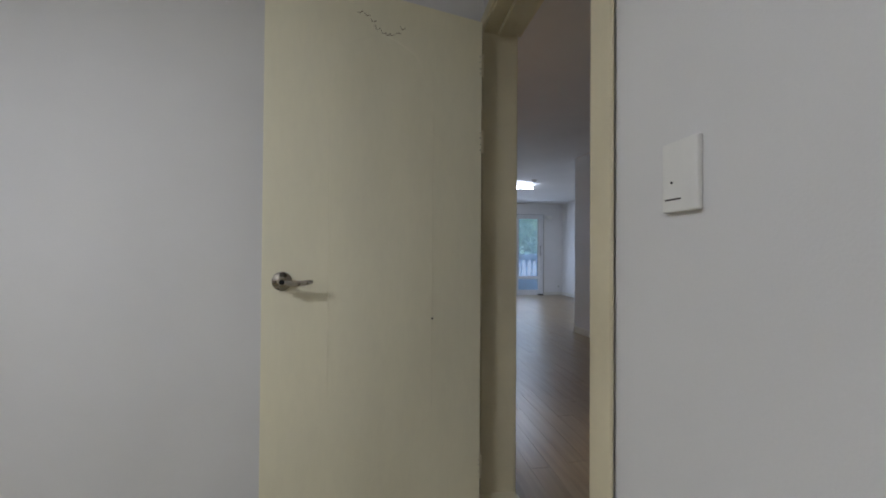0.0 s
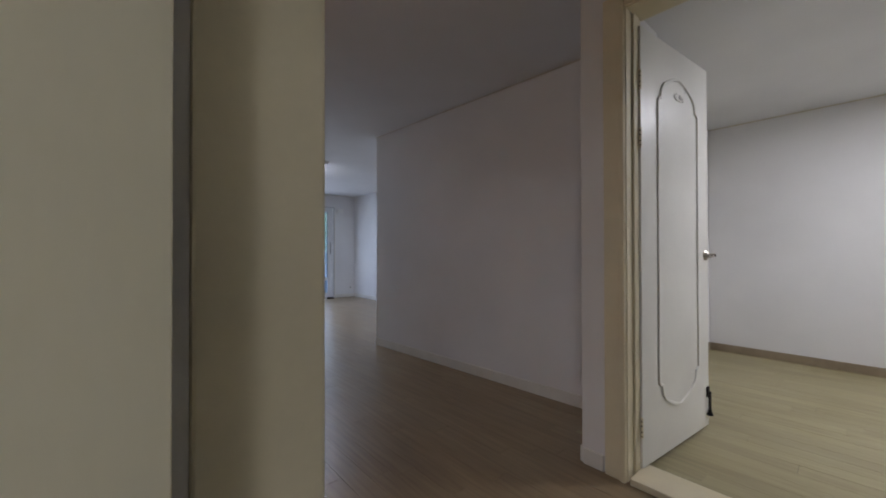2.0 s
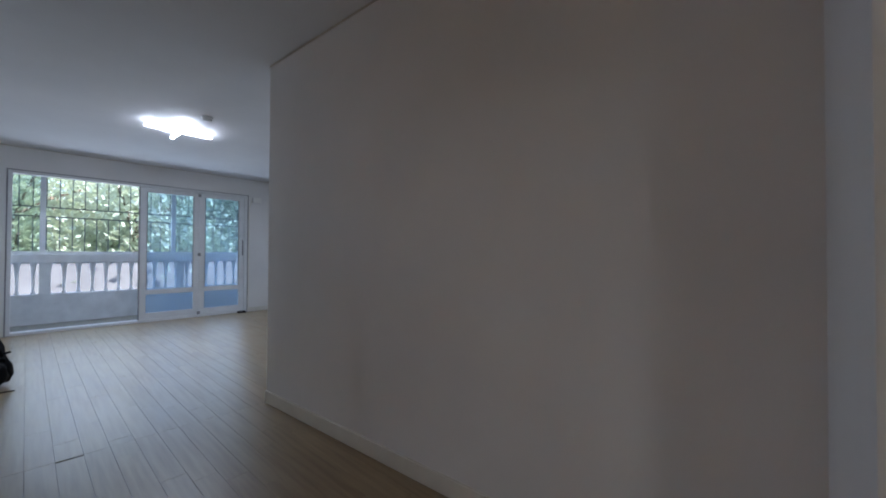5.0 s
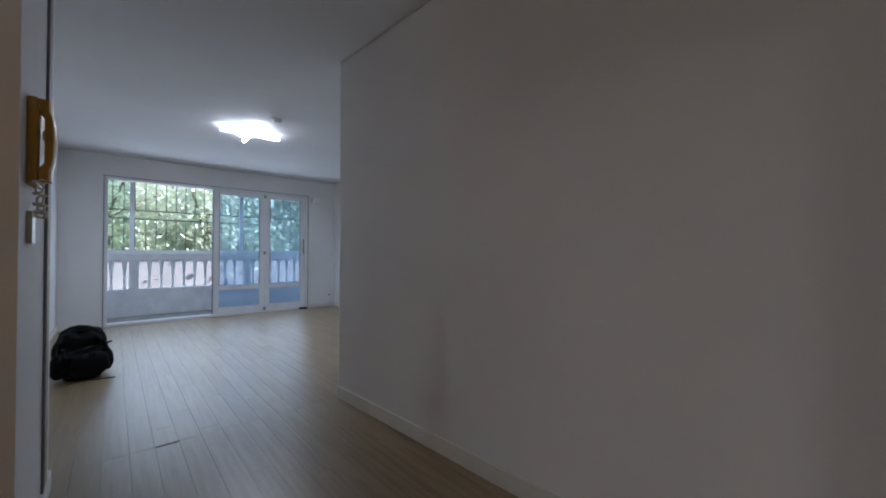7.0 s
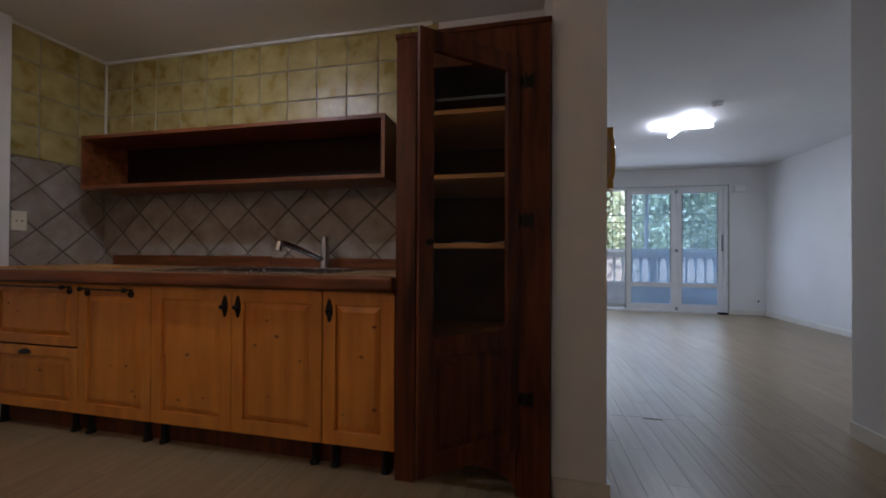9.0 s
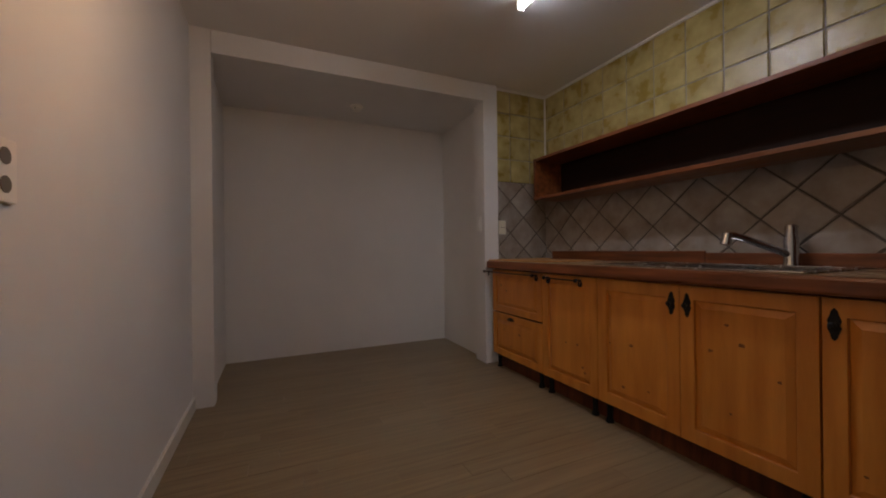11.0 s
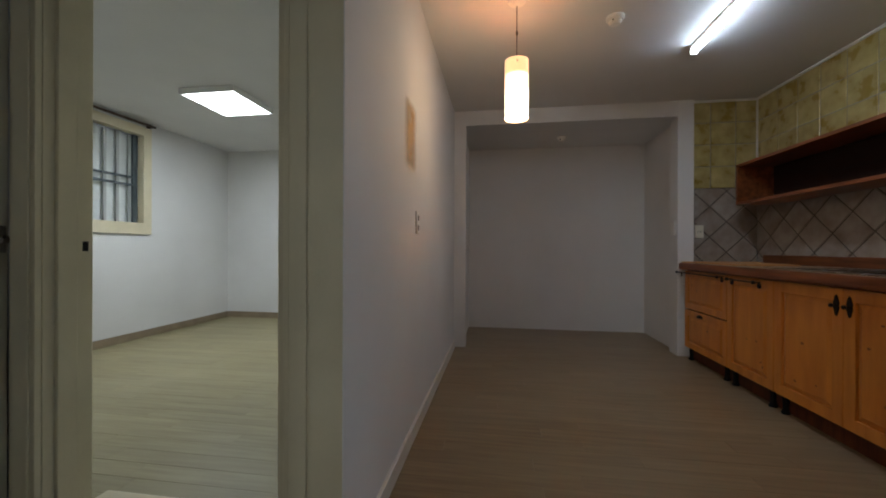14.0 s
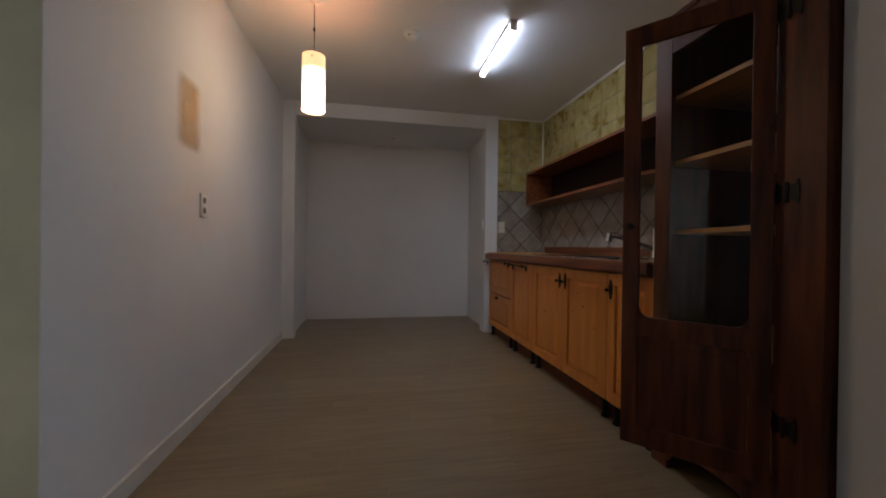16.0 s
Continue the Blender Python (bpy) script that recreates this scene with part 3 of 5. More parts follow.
def doorstop(parent, m):
    """A hinged rubber-footed stay near the foot of a leaf."""
    bm = bmesh.new()
    box(bm, -0.014, 0.014, 0.0, 0.008, 0.055, 0.115, bevel=0.002)
    box(bm, -0.006, 0.006, 0.008, 0.02, -0.02, 0.09, bevel=0.002)
    bmesh.ops.transform(bm, matrix=m, verts=bm.verts)
    st = part("door_stay", bm, IRON, parent, "black metal door stay with rubber foot")
    bm = bmesh.new()
    lathe(bm, [(0.016, -0.045), (0.013, -0.035), (0.009, -0.02), (0.009, -0.012)], 12, m @ pose(0, 0.014, 0))
    part("rubber_foot", bm, BLACKP, st)


def panel_door(name, label, m, width, height, material, crest, relief, span, rise, z0=0.03):
    """A leaf: local x from hinge to free edge, local y the thickness (front face at y=0 looking along -y), z up."""
    d = thing(name, label, "door", m=m)
    bm = bmesh.new()
    box(bm, 0.004, width, 0.0, 0.036, z0, height, bevel=0.002)
    leaf = part("leaf", bm, material, d)
    pts = outline(span[0], span[1], rise[0], rise[1], 0.15)
    bm = bmesh.new()
    tube(bm, [(w, -relief * 0.2, z) for w, z in pts], relief, 8, closed=True)
    for v in bm.verts:
        v.co.y = max(v.co.y, -relief * 0.9)
    part("panel_moulding", bm, material, leaf, "wavy raised moulding with arched ends", smooth=True)
    if crest:
        bm = bmesh.new()
        rr = random.Random(4)
        cw, cz = (span[0] + span[1]) / 2, rise[1] - 0.075
        for i in range(7):
            a = 0.9 * i
            tube(bm, [(cw + 0.012 * (i - 3) + 0.014 * math.cos(a + k * 0.7), -0.003, cz + 0.014 * math.sin(a + k * 0.7) + 0.006 * rr.uniform(-1, 1)) for k in range(7)], 0.004, 6)
        part("carved_crest", bm, material, leaf, "small carved scroll ornament", smooth=True)
    return d


# leaf of the first bedroom, swung into the room; its mouldings have come off and left only their trace
ang_a = math.degrees(math.atan2(-0.185, -0.76))
door_1 = panel_door("door_1", "ivory painted interior door standing half open, its panel moulding peeled off", pose(-2.135, -3.175, 0, 0, 0, ang_a), 0.775, 1.94, DOORW, False, 0.0010, (0.205, 0.575), (0.31, 1.78), z0=0.05)
# the room face of this leaf looks along +y, so its details are turned over
for ob in list(door_1.children_recursive):
    if ob.name.startswith("panel_moulding"):
        ob.data.transform(Matrix.Translation((0, 0.0362, 0)) @ Matrix.Diagonal((1, -1, 1, 1)))
        ob.data.flip_normals()
leaf_a = door_1.children[0]
lever(leaf_a, pose(0.716, 0.036, 0.938), -1, reach=0.09)
lever(leaf_a, pose(0.716, 0.0, 0.938) @ Matrix.Diagonal((1, -1, 1, 1)), -1)
for hz in (0.20, 1.47, 1.77):
    hinge(leaf_a, pose(0.0, 0.03, hz, 0, 0, 180))
bm = bmesh.new()
rr = random.Random(8)
for k in range(9):
    w, z = 0.32 + 0.018 * k + rr.uniform(-0.006, 0.006), 1.835 - 0.03 * math.sin(k * 0.55) + rr.uniform(-0.006, 0.006)
    tube(bm, [(w, 0.0362, z), (w + 0.012, 0.0366, z - 0.006 + rr.uniform(-0.006, 0.006)), (w + 0.02, 0.0362, z + rr.uniform(-0.008, 0.008))], 0.0012, 5)
part("glue_trace", bm, mat("old_brown_glue", (0.25, 0.19, 0.10), 0.8), leaf_a, "brown scratchy trace of a removed ornament")
bm = bmesh.new()
cyl(bm, (0.2055, 0.0345, 0.79), (0.2055, 0.0385, 0.79), 0.0035, seg=8)
part("nail_hole", bm, BLACKP, leaf_a)

# leaf of the second bedroom, swung open into it along its wall
door_2 = panel_door("door_2", "white interior door with wavy raised panel moulding standing wide open", pose(-0.36, -2.922, 0, 0, 0, -5.4), 0.765, 2.07, DOORB, True, 0.0085, (0.165, 0.62), (0.258, 1.90), z0=0.032)
leaf_b = door_2.children[0]
lever(leaf_b, pose(0.725, 0.0, 1.005) @ Matrix.Diagonal((1, -1, 1, 1)), -1)
lever(leaf_b, pose(0.725, 0.036, 1.005), -1)
for hz in (0.22, 1.55, 1.82):
    hinge(leaf_b, pose(0.0, 0.0, hz))
doorstop(leaf_b, pose(0.742, 0.0, 0.14) @ Matrix.Diagonal((1, -1, 1, 1)))

# glazed door folded back against the hall wall
door_3 = thing("door_3", "grey-cream door with narrow glass panes, folded open against the hall wall", "door", m=pose(-1.945, -4.745, 0, 0, 0, 90))
LW = 0.62
bm = frame_mesh(bmesh.new(), 0, LW, 0.02, 2.02, [(0.075, 0.275, 0.74, 1.88), (0.315, LW - 0.105, 0.74, 1.88), (0.075, 0.275, 0.18, 0.60), (0.315, LW - 0.105, 0.18, 0.60)], 0, 0.034)
leaf_d = part("leaf", bm, DOORD, door_3)
for w0, w1 in ((0.0755, 0.2745), (0.3155, LW - 0.1055)):
    part("pane", B((w0, w1, 0.014, 0.019, 0.741, 1.879)), glass("wavy_door_glass", (0.92, 0.92, 0.88), 0.10, 0.2), leaf_d, "dim ribbed glass pane")
    bm = B((w0 + 0.001, w1 - 0.001, 0.010, 0.024, 0.181, 0.599))
    box(bm, w0 + 0.03, w1 - 0.03, 0.006, 0.028, 0.215, 0.565, bevel=0.004)
    part("lower_panel", bm, DOORD, leaf_d)
lever(leaf_d, pose(LW - 0.05, 0.0, 0.975) @ Matrix.Diagonal((1.2, -1.15, 1.3, 1)), -1, reach=0.112)
part("latch_plate", B((LW + 0.0002, LW + 0.002, 0.006, 0.028, 0.94, 1.03), bevel=0.0005), NICKEL, leaf_d, "worn latch plate on the leaf edge")
part("latch_bolt", B((LW + 0.0022, LW + 0.016, 0.010, 0.024, 0.972, 0.998), bevel=0.002), NICKEL, leaf_d)
lever(leaf_d, pose(LW - 0.055, 0.034, 0.985), -1)
doorstop(leaf_d, pose(LW - 0.075, 0.0, 0.06) @ Matrix.Diagonal((1, -1, 1, 1)))

# strike plate hole in the first frame
bm = B((-2.088, -2.070, -3.951, -3.9455, 0.945, 0.98), bevel=0.001)
tagged(new("strike_plate", mesh_of("strike_plate", bm, BLACKP)), "dark strike hole in the cream door frame", "strike plate")


# ---- kitchen ----
def raised_panel(parent, name, x0, x1, z0, z1, y, material, label="", frame=0.062):
    """A framed cabinet front with a raised, bevelled field; its face looks along -y."""
    bm = bmesh.new()
    f = frame
    frame_mesh(bm, x0, x1, z0, z1, [(x0 + f, x1 - f, z0 + f, z1 - f)], y, y + 0.02)
    d = part(name, bm, material, parent, label)
    bm = bmesh.new()
    a, b = 0.004, 0.03
    yy = y + 0.0125
    o = [(x0 + f + a, yy, z0 + f + a), (x1 - f - a, yy, z0 + f + a), (x1 - f - a, yy, z1 - f - a), (x0 + f + a, yy, z1 - f - a)]
    i = [(x0 + f + b, y + 0.001, z0 + f + b), (x1 - f - b, y + 0.001, z0 + f + b), (x1 - f - b, y + 0.001, z1 - f - b), (x0 + f + b, y + 0.001, z1 - f - b)]
    ov, iv = [bm.verts.new(p) for p in o], [bm.verts.new(p) for p in i]
    for k in range(4):
        bm.faces.new((ov[k], ov[(k + 1) % 4], iv[(k + 1) % 4], iv[k]))
    bm.faces.new(iv)
    box(bm, x0 + f, x1 - f, yy, y + 0.018, z0 + f, z1 - f)
    part("raised_field", bm, material, d)
    return d


def knots(parent, x0, x1, z0, z1, y, n, seed):
    rr = random.Random(seed)
    for _ in range(n):
        bm = bmesh.new()
        x, z, r = rr.uniform(x0, x1), rr.uniform(z0, z1), rr.uniform(0.005, 0.011)
        vs = [bm.verts.new((x + r * rr.uniform(0.8, 1.5) * math.cos(k * 0.7), y - 0.0006, z + r * rr.uniform(0.6, 0.9) * math.sin(k * 0.7))) for k in range(9)]
        bm.faces.new(vs)
        part("knot", bm, KNOT, parent, "dark pine knot")


def diamond_handle(parent, x, z, y, knob=1):
    """A tall lozenge back plate of cut iron with a drop knob."""
    bm = bmesh.new()
    pts = [(0, 0.052), (0.007, 0.044), (0.010, 0.03), (0.017, 0.012), (0.013, 0.0), (0.017, -0.012), (0.010, -0.03), (0.007, -0.044), (0, -0.052)]
    ring = pts + [(-a, b) for a, b in pts[-2:0:-1]]
    f = [bm.verts.new((x + a, y - 0.004, z + b)) for a, b in ring]
    g = [bm.verts.new((x + a, y - 0.0003, z + b)) for a, b in ring]
    bm.faces.new(f)
    for k in range(len(ring)):
        bm.faces.new((f[k], f[(k + 1) % len(ring)], g[(k + 1) % len(ring)], g[k]))
    h = part("handle", bm, IRON, parent, "black iron lozenge handle plate")
    bm = bmesh.new()
    lathe(bm, [(0.004, 0), (0.004, 0.016), (0.010, 0.022), (0.011, 0.028), (0.006, 0.034)], 12, pose(x + 0.004, y - 0.003, z, 90, 0, 0))
    part("knob", bm, IRON, h, smooth=True)


def towel_bar(label, x0, x1, z, y):
    """A wrought iron rail with ball ends and scrolled brackets, fixed on a front."""
    t = thing("towel_rail", label, "towel rail", "iron rails on the kitchen fronts", pose(0, 0, 0))
    bm = bmesh.new()
    cyl(bm, (x0, y - 0.04, z), (x1, y - 0.04, z), 0.0048, seg=10)
    part("rail", bm, IRON, t, smooth=True)
    for x in (x0 + 0.012, x1 - 0.012):
        bm = bmesh.new()
        bmesh.ops.create_icosphere(bm, subdivisions=2, radius=0.0125, matrix=Matrix.Translation((x, y - 0.04, z)))
        part("ball", bm, IRON, t, smooth=True)
        bm = bmesh.new()
        cyl(bm, (x, y - 0.04, z), (x, y - 0.0005, z), 0.005, seg=8)
        tube(bm, [(x + 0.016 * math.sin(a) * (1 - a / 9), y - 0.006, z - 0.024 + 0.018 * math.cos(a) * (1 - a / 9)) for a in [0.5 * i for i in range(13)]], 0.004, 6)
        tube(bm, [(x - 0.016 * math.sin(a) * (1 - a / 9), y - 0.006, z - 0.024 + 0.018 * math.cos(a) * (1 - a / 9)) for a in [0.5 * i for i in range(13)]], 0.004, 6)
        part("scroll_bracket", bm, IRON, t, smooth=True)
    return t


FY = -0.86
UX = [-4.53, -3.918, -3.455, -2.536, -2.20]
ZB, ZT = 0.105, 0.778


def unit(name, label, x0, x1):
    u = thing(name, label, "cabinet", "base units under the worktop")
    bm = B((x0 + 0.001, x0 + 0.019, FY + 0.0215, -0.23, ZB, ZT), (x1 - 0.019, x1 - 0.001, FY + 0.0215, -0.23, ZB, ZT), (x0 + 0.02, x1 - 0.02, FY + 0.0215, -0.23, ZB, ZB + 0.018), (x0 + 0.02, x1 - 0.02, -0.248, -0.2305, ZB + 0.019, ZT), (x0 + 0.02, x1 - 0.02, FY + 0.022, FY + 0.06, ZT - 0.02, ZT))
    part("carcass", bm, CHERRY, u)
    for x in (x0 + 0.05, x1 - 0.05):
        for y in (FY + 0.033, -0.30):
            bm = bmesh.new()
            lathe(bm, [(0.021, 0.0), (0.021, 0.012), (0.015, 0.02), (0.015, ZB - 0.015), (0.020, ZB)], 12, pose(x, y, 0))
            part("foot", bm, BLACKP, u, "black plastic cabinet foot", smooth=True)
    return u


u1 = unit("drawer_cabinet", "honey pine base cabinet with a drawer and a false front", UX[0], UX[1])
d = raised_panel(u1, "false_front", UX[0] + 0.003, UX[1] - 0.003, 0.447, ZT - 0.004, FY, PINE, frame=0.05)
knots(d, UX[0] + 0.1, UX[1] - 0.1, 0.52, 0.7, FY, 2, 3)
d = raised_panel(u1, "drawer_front", UX[0] + 0.003, UX[1] - 0.003, ZB + 0.004, 0.436, FY, PINE, frame=0.05)
knots(d, UX[0] + 0.1, UX[1] - 0.1, 0.17, 0.36, FY, 3, 5)
bm = bmesh.new()
xm, zm = (UX[0] + UX[1]) / 2 - 0.05, 0.40
vs = [[bm.verts.new((xm + 0.042 * math.cos(a), FY - 0.002 - 0.022 * math.sin(b) * math.sin(a), zm + 0.022 * math.cos(b) * math.sin(a))) for a in [math.pi * i / 10 for i in range(11)]] for b in [math.pi / 2 * j / 5 for j in range(6)]]
for p, q in zip(vs, vs[1:]):
    for k in range(10):
        bm.faces.new((p[k], p[k + 1], q[k + 1], q[k]))
bmesh.ops.remove_doubles(bm, verts=bm.verts, dist=0.0002)
h = part("handle", bm, IRON, d, "black iron cup handle", smooth=True)
h.modifiers.new("thick", "SOLIDIFY").thickness = 0.002
u2 = unit("narrow_cabinet", "honey pine base cabinet with a narrow panelled door", UX[1], UX[2])
d = raised_panel(u2, "door", UX[1] + 0.003, UX[2] - 0.003, ZB + 0.004, ZT - 0.004, FY, PINE, frame=0.055)
knots(d, UX[1] + 0.08, UX[2] - 0.08, 0.2, 0.65, FY, 4, 9)
u3 = unit("sink_cabinet", "honey pine sink cabinet with a pair of knotty panelled doors", UX[2], UX[3])
xm = -2.998
d = raised_panel(u3, "door", UX[2] + 0.003, xm - 0.0015, ZB + 0.004, ZT - 0.004, FY, PINE, frame=0.06)
knots(d, UX[2] + 0.08, xm - 0.08, 0.2, 0.65, FY, 4, 11)
diamond_handle(d, xm - 0.035, 0.69, FY)
d = raised_panel(u3, "door", xm + 0.0015, UX[3] - 0.003, ZB + 0.004, ZT - 0.004, FY, PINE, frame=0.06)
knots(d, xm + 0.08, UX[3] - 0.08, 0.2, 0.65, FY, 5, 17)
diamond_handle(d, xm + 0.035, 0.69, FY)
u4 = unit("end_cabinet", "honey pine base cabinet with one panelled door", UX[3], UX[4])
d = raised_panel(u4, "door", UX[3] + 0.003, UX[4] - 0.003, ZB + 0.004, ZT - 0.004, FY, PINE, frame=0.06)
knots(d, UX[3] + 0.08, UX[4] - 0.08, 0.2, 0.65, FY, 4, 23)
diamond_handle(d, UX[3] + 0.034, 0.69, FY)
towel_bar("black wrought iron towel rail on the drawer cabinet", -4.60, -3.955, 0.757, FY)
towel_bar("black wrought iron towel rail on the narrow door", -3.86, -3.56, 0.752, FY)
bm = B((-4.53, -2.20, -0.80, -0.785, 0.0, 0.10))
tagged(new("toe_kick", mesh_of("toe_kick", bm, CHERRY)), "dark stained toe board under the base units", "toe board")

# worktop with the sink cut out
SX0, SX1, SY0, SY1 = -3.22, -2.62, -0.80, -0.34
wt = thing("worktop", "brown wood worktop with a dark rounded front edge", "worktop")
part("slab", B((-4.545, SX0, -0.868, -0.216, 0.785, 0.842), (SX1, -2.199, -0.868, -0.216, 0.785, 0.842), (SX0, SX1, -0.868, SY0, 0.785, 0.842), (SX0, SX1, SY1, -0.216, 0.785, 0.842)), mat("tan_worktop", (0.30, 0.17, 0.075), 0.3, var=0.15, scale=5, stretch=(0.7, 7, 7), tint=(0.40, 0.25, 0.12), fine=0.1), wt)
bm = B((-4.55, -2.199, -0.905, -0.8685, 0.783, 0.844), bevel=0.012)
part("front_edge", bm, CHERRYX, wt, "dark red-brown rounded edging")
part("wall_strip", B((-4.628, -4.5455, -0.86, -0.24, 0.80, 0.852), bevel=0.003), SHELFW, wt, "pale wood strip along the side wall")
part("hob_cover", B((-4.46, -3.95, -0.80, -0.36, 0.8425, 0.852), bevel=0.003), SHELFW, wt, "thin pale board over the hob opening")
bm = B((-4.54, -3.26, -0.236, -0.2155, 0.843, 0.915), (-3.255, -2.199, -0.236, -0.2155, 0.843, 0.905), bevel=0.004)
part("upstand", bm, CHERRYX, wt, "dark red-brown upstand board")

sink = thing("sink", "stainless steel sink set in the worktop", "sink")
bm = bmesh.new()
box(bm, SX0 - 0.30, SX1 + 0.03, SY0 - 0.02, SY0 + 0.02, 0.8425, 0.850, bevel=0.003)
box(bm, SX0 - 0.30, SX1 + 0.03, SY1 - 0.03, SY1 + 0.07, 0.8425, 0.850, bevel=0.003)
box(bm, SX0 - 0.30, SX0 + 0.015, SY0 + 0.0205, SY1 - 0.0305, 0.8425, 0.8485, bevel=0.002)
box(bm, SX1 - 0.015, SX1 + 0.03, SY0 + 0.0205, SY1 - 0.0305, 0.8425, 0.850, bevel=0.003)
part("rim", bm, STEEL, sink)
bm = bmesh.new()
x0, x1, y0, y1 = SX0 + 0.016, SX1 - 0.016, SY0 + 0.0215, SY1 - 0.0315
for b in ((x0, x0 + 0.003, y0, y1), (x1 - 0.003, x1, y0, y1), (x0, x1, y0, y0 + 0.003), (x0, x1, y1 - 0.003, y1)):
    box(bm, *b, 0.67, 0.842)
box(bm, x0, x1, y0, y1, 0.667, 0.67)
part("bowl", bm, STEEL, sink)
for k in range(7):
    part("drain_groove", B((SX0 - 0.26 + 0.035 * k, SX0 - 0.253 + 0.035 * k, SY0 + 0.05, SY1 - 0.06, 0.8486, 0.851), bevel=0.001), STEEL, sink)
tap = thing("kitchen_tap", "chrome single-lever kitchen tap with a long spout", "tap")
TX, TY = -2.836, -0.315
bm = bmesh.new()
lathe(bm, [(0.032, 0.85), (0.032, 0.856), (0.029, 0.862), (0.027, 0.93), (0.028, 0.965), (0.025, 0.98)], 20, pose(TX, TY, 0))
part("body", bm, CHROME, tap, smooth=True)
bm = bmesh.new()
lathe(bm, [(0.022, 0.9805), (0.022, 1.02), (0.018, 1.035)], 16, pose(TX, TY, 0))
box(bm, TX - 0.008, TX + 0.008, TY - 0.01, TY + 0.05, 1.022, 1.032, bevel=0.003)
part("lever", bm, CHROME, tap, smooth=True)
bm = bmesh.new()
tube(bm, [(TX - 0.005, TY - 0.015, 0.90), (TX - 0.05, TY - 0.085, 0.935), (TX - 0.10, TY - 0.16, 0.972), (TX - 0.128, TY - 0.205, 0.99), (TX - 0.14, TY - 0.225, 0.988)], 0.0165, 12)
part("spout", bm, CHROME, tap, smooth=True)
bm = bmesh.new()
cyl(bm, (TX - 0.14, TY - 0.225, 1.0), (TX - 0.146, TY - 0.234, 0.948), 0.020, 0.023, 14)
part("nozzle", bm, CHROME, tap, smooth=True)

# open wall shelf
ws = thing("wall_shelf", "long open wall shelf of reddish-brown wood above the sink", "shelf")
SH = (-4.45, -2.39, -0.50, -0.217, 1.337, 1.678)
for n, b in (("top_board", (SH[0], SH[1], SH[2], SH[3], SH[5] - 0.022, SH[5])), ("bottom_board", (SH[0], SH[1], SH[2], SH[3], SH[4], SH[4] + 0.022)), ("side_board", (SH[0], SH[0] + 0.022, SH[2], SH[3], SH[4] + 0.0225, SH[5] - 0.0225)), ("side_board", (SH[1] - 0.022, SH[1], SH[2], SH[3], SH[4] + 0.0225, SH[5] - 0.0225))):
    part(n, B(b, bevel=0.0015), CHERRYX, ws)
part("back_board", B((SH[0] + 0.023, SH[1] - 0.023, SH[3] - 0.01, SH[3] - 0.0005, SH[4] + 0.023, SH[5] - 0.023)), SHADEDB, ws)

# tall cabinet with a glazed door
CX0, CX1, CF, CT = -2.197, -1.575, -0.87, 1.835
tc = thing("tall_cabinet", "tall dark red-stained wooden cabinet with its glazed door open", "cabinet")
part("side_panel", B((CX0, CX0 + 0.02, CF + 0.0225, -0.24, 0.0, CT), bevel=0.001), CHERRY, tc)
part("side_panel", B((CX1 - 0.02, CX1, CF + 0.0225, -0.24, 0.0, CT), bevel=0.001), CHERRY, tc)
part("back_panel", B((CX0 + 0.0205, CX1 - 0.0205, -0.255, -0.2405, 0.05, CT - 0.02)), INSIDE, tc)
part("top_panel", B((CX0 - 0.006, CX1 + 0.004, CF - 0.006, -0.24, CT + 0.0005, CT + 0.02), bevel=0.004), CHERRY, tc)
part("stile", B((CX0, CX0 + 0.085, CF, CF + 0.022, 0.0, CT), bevel=0.002), CHERRY, tc)
part("stile", B((CX1 - 0.13, CX1, CF, CF + 0.022, 0.0, CT), bevel=0.002), CHERRY, tc)
part("top_rail", B((CX0 + 0.0855, CX1 - 0.1305, CF + 0.001, CF + 0.021, 1.70, CT), bevel=0.002), CHERRY, tc)
bm = bmesh.new()
n = 14
xs = [CX0 + 0.0855 + (CX1 - CX0 - 0.216) * i / n for i in range(n + 1)]
zs = [0.03 + 0.075 * max(0.0, math.sin(math.pi * i / n)) ** 0.5 for i in range(n + 1)]
for a, b, c, e in zip(xs, xs[1:], zs, zs[1:]):
    vs = [bm.verts.new(p) for p in ((a, CF + 0.001, c), (b, CF + 0.001, e), (b, CF + 0.001, 0.21), (a, CF + 0.001, 0.21), (a, CF + 0.02, c), (b, CF + 0.02, e), (b, CF + 0.02, 0.21), (a, CF + 0.02, 0.21))]
    for f in ((0, 1, 2, 3), (7, 6, 5, 4), (0, 4, 5, 1), (3, 2, 6, 7)):
        bm.faces.new([vs[k] for k in f])
bmesh.ops.remove_doubles(bm, verts=bm.verts, dist=0.0003)
part("shaped_apron", bm, CHERRY, tc, "bottom rail with a curved cut-out")
for z in (0.225, 0.54, 0.965, 1.254, 1.525):
    part("shelf", B((CX0 + 0.021, CX1 - 0.021, CF + 0.05, -0.256, z, z + 0.018)), SHELFW, tc, "pale wood shelf")
dm = Matrix.Translation((CX1 - 0.131, CF - 0.002, 0)) @ pose(0, 0, 0, 0, 0, math.degrees(math.atan2(-0.27, -0.325)))
DW, DZ0, DZ1 = 0.42, 0.19, 1.705
bm = frame_mesh(bmesh.new(), 0, DW, DZ0, DZ1, [(0.055, DW - 0.055, 0.655, DZ1 - 0.07), (0.055, DW - 0.055, DZ0 + 0.075, 0.585)], 0, 0.02)
cd = part("door", bm, CHERRY, tc, "dark stained door with a glass upper half, open")
cd.matrix_basis = dm
part("pane", B((0.056, DW - 0.056, 0.008, 0.0115, 0.656, DZ1 - 0.071)), GLASSC, cd, "clear glass pane")
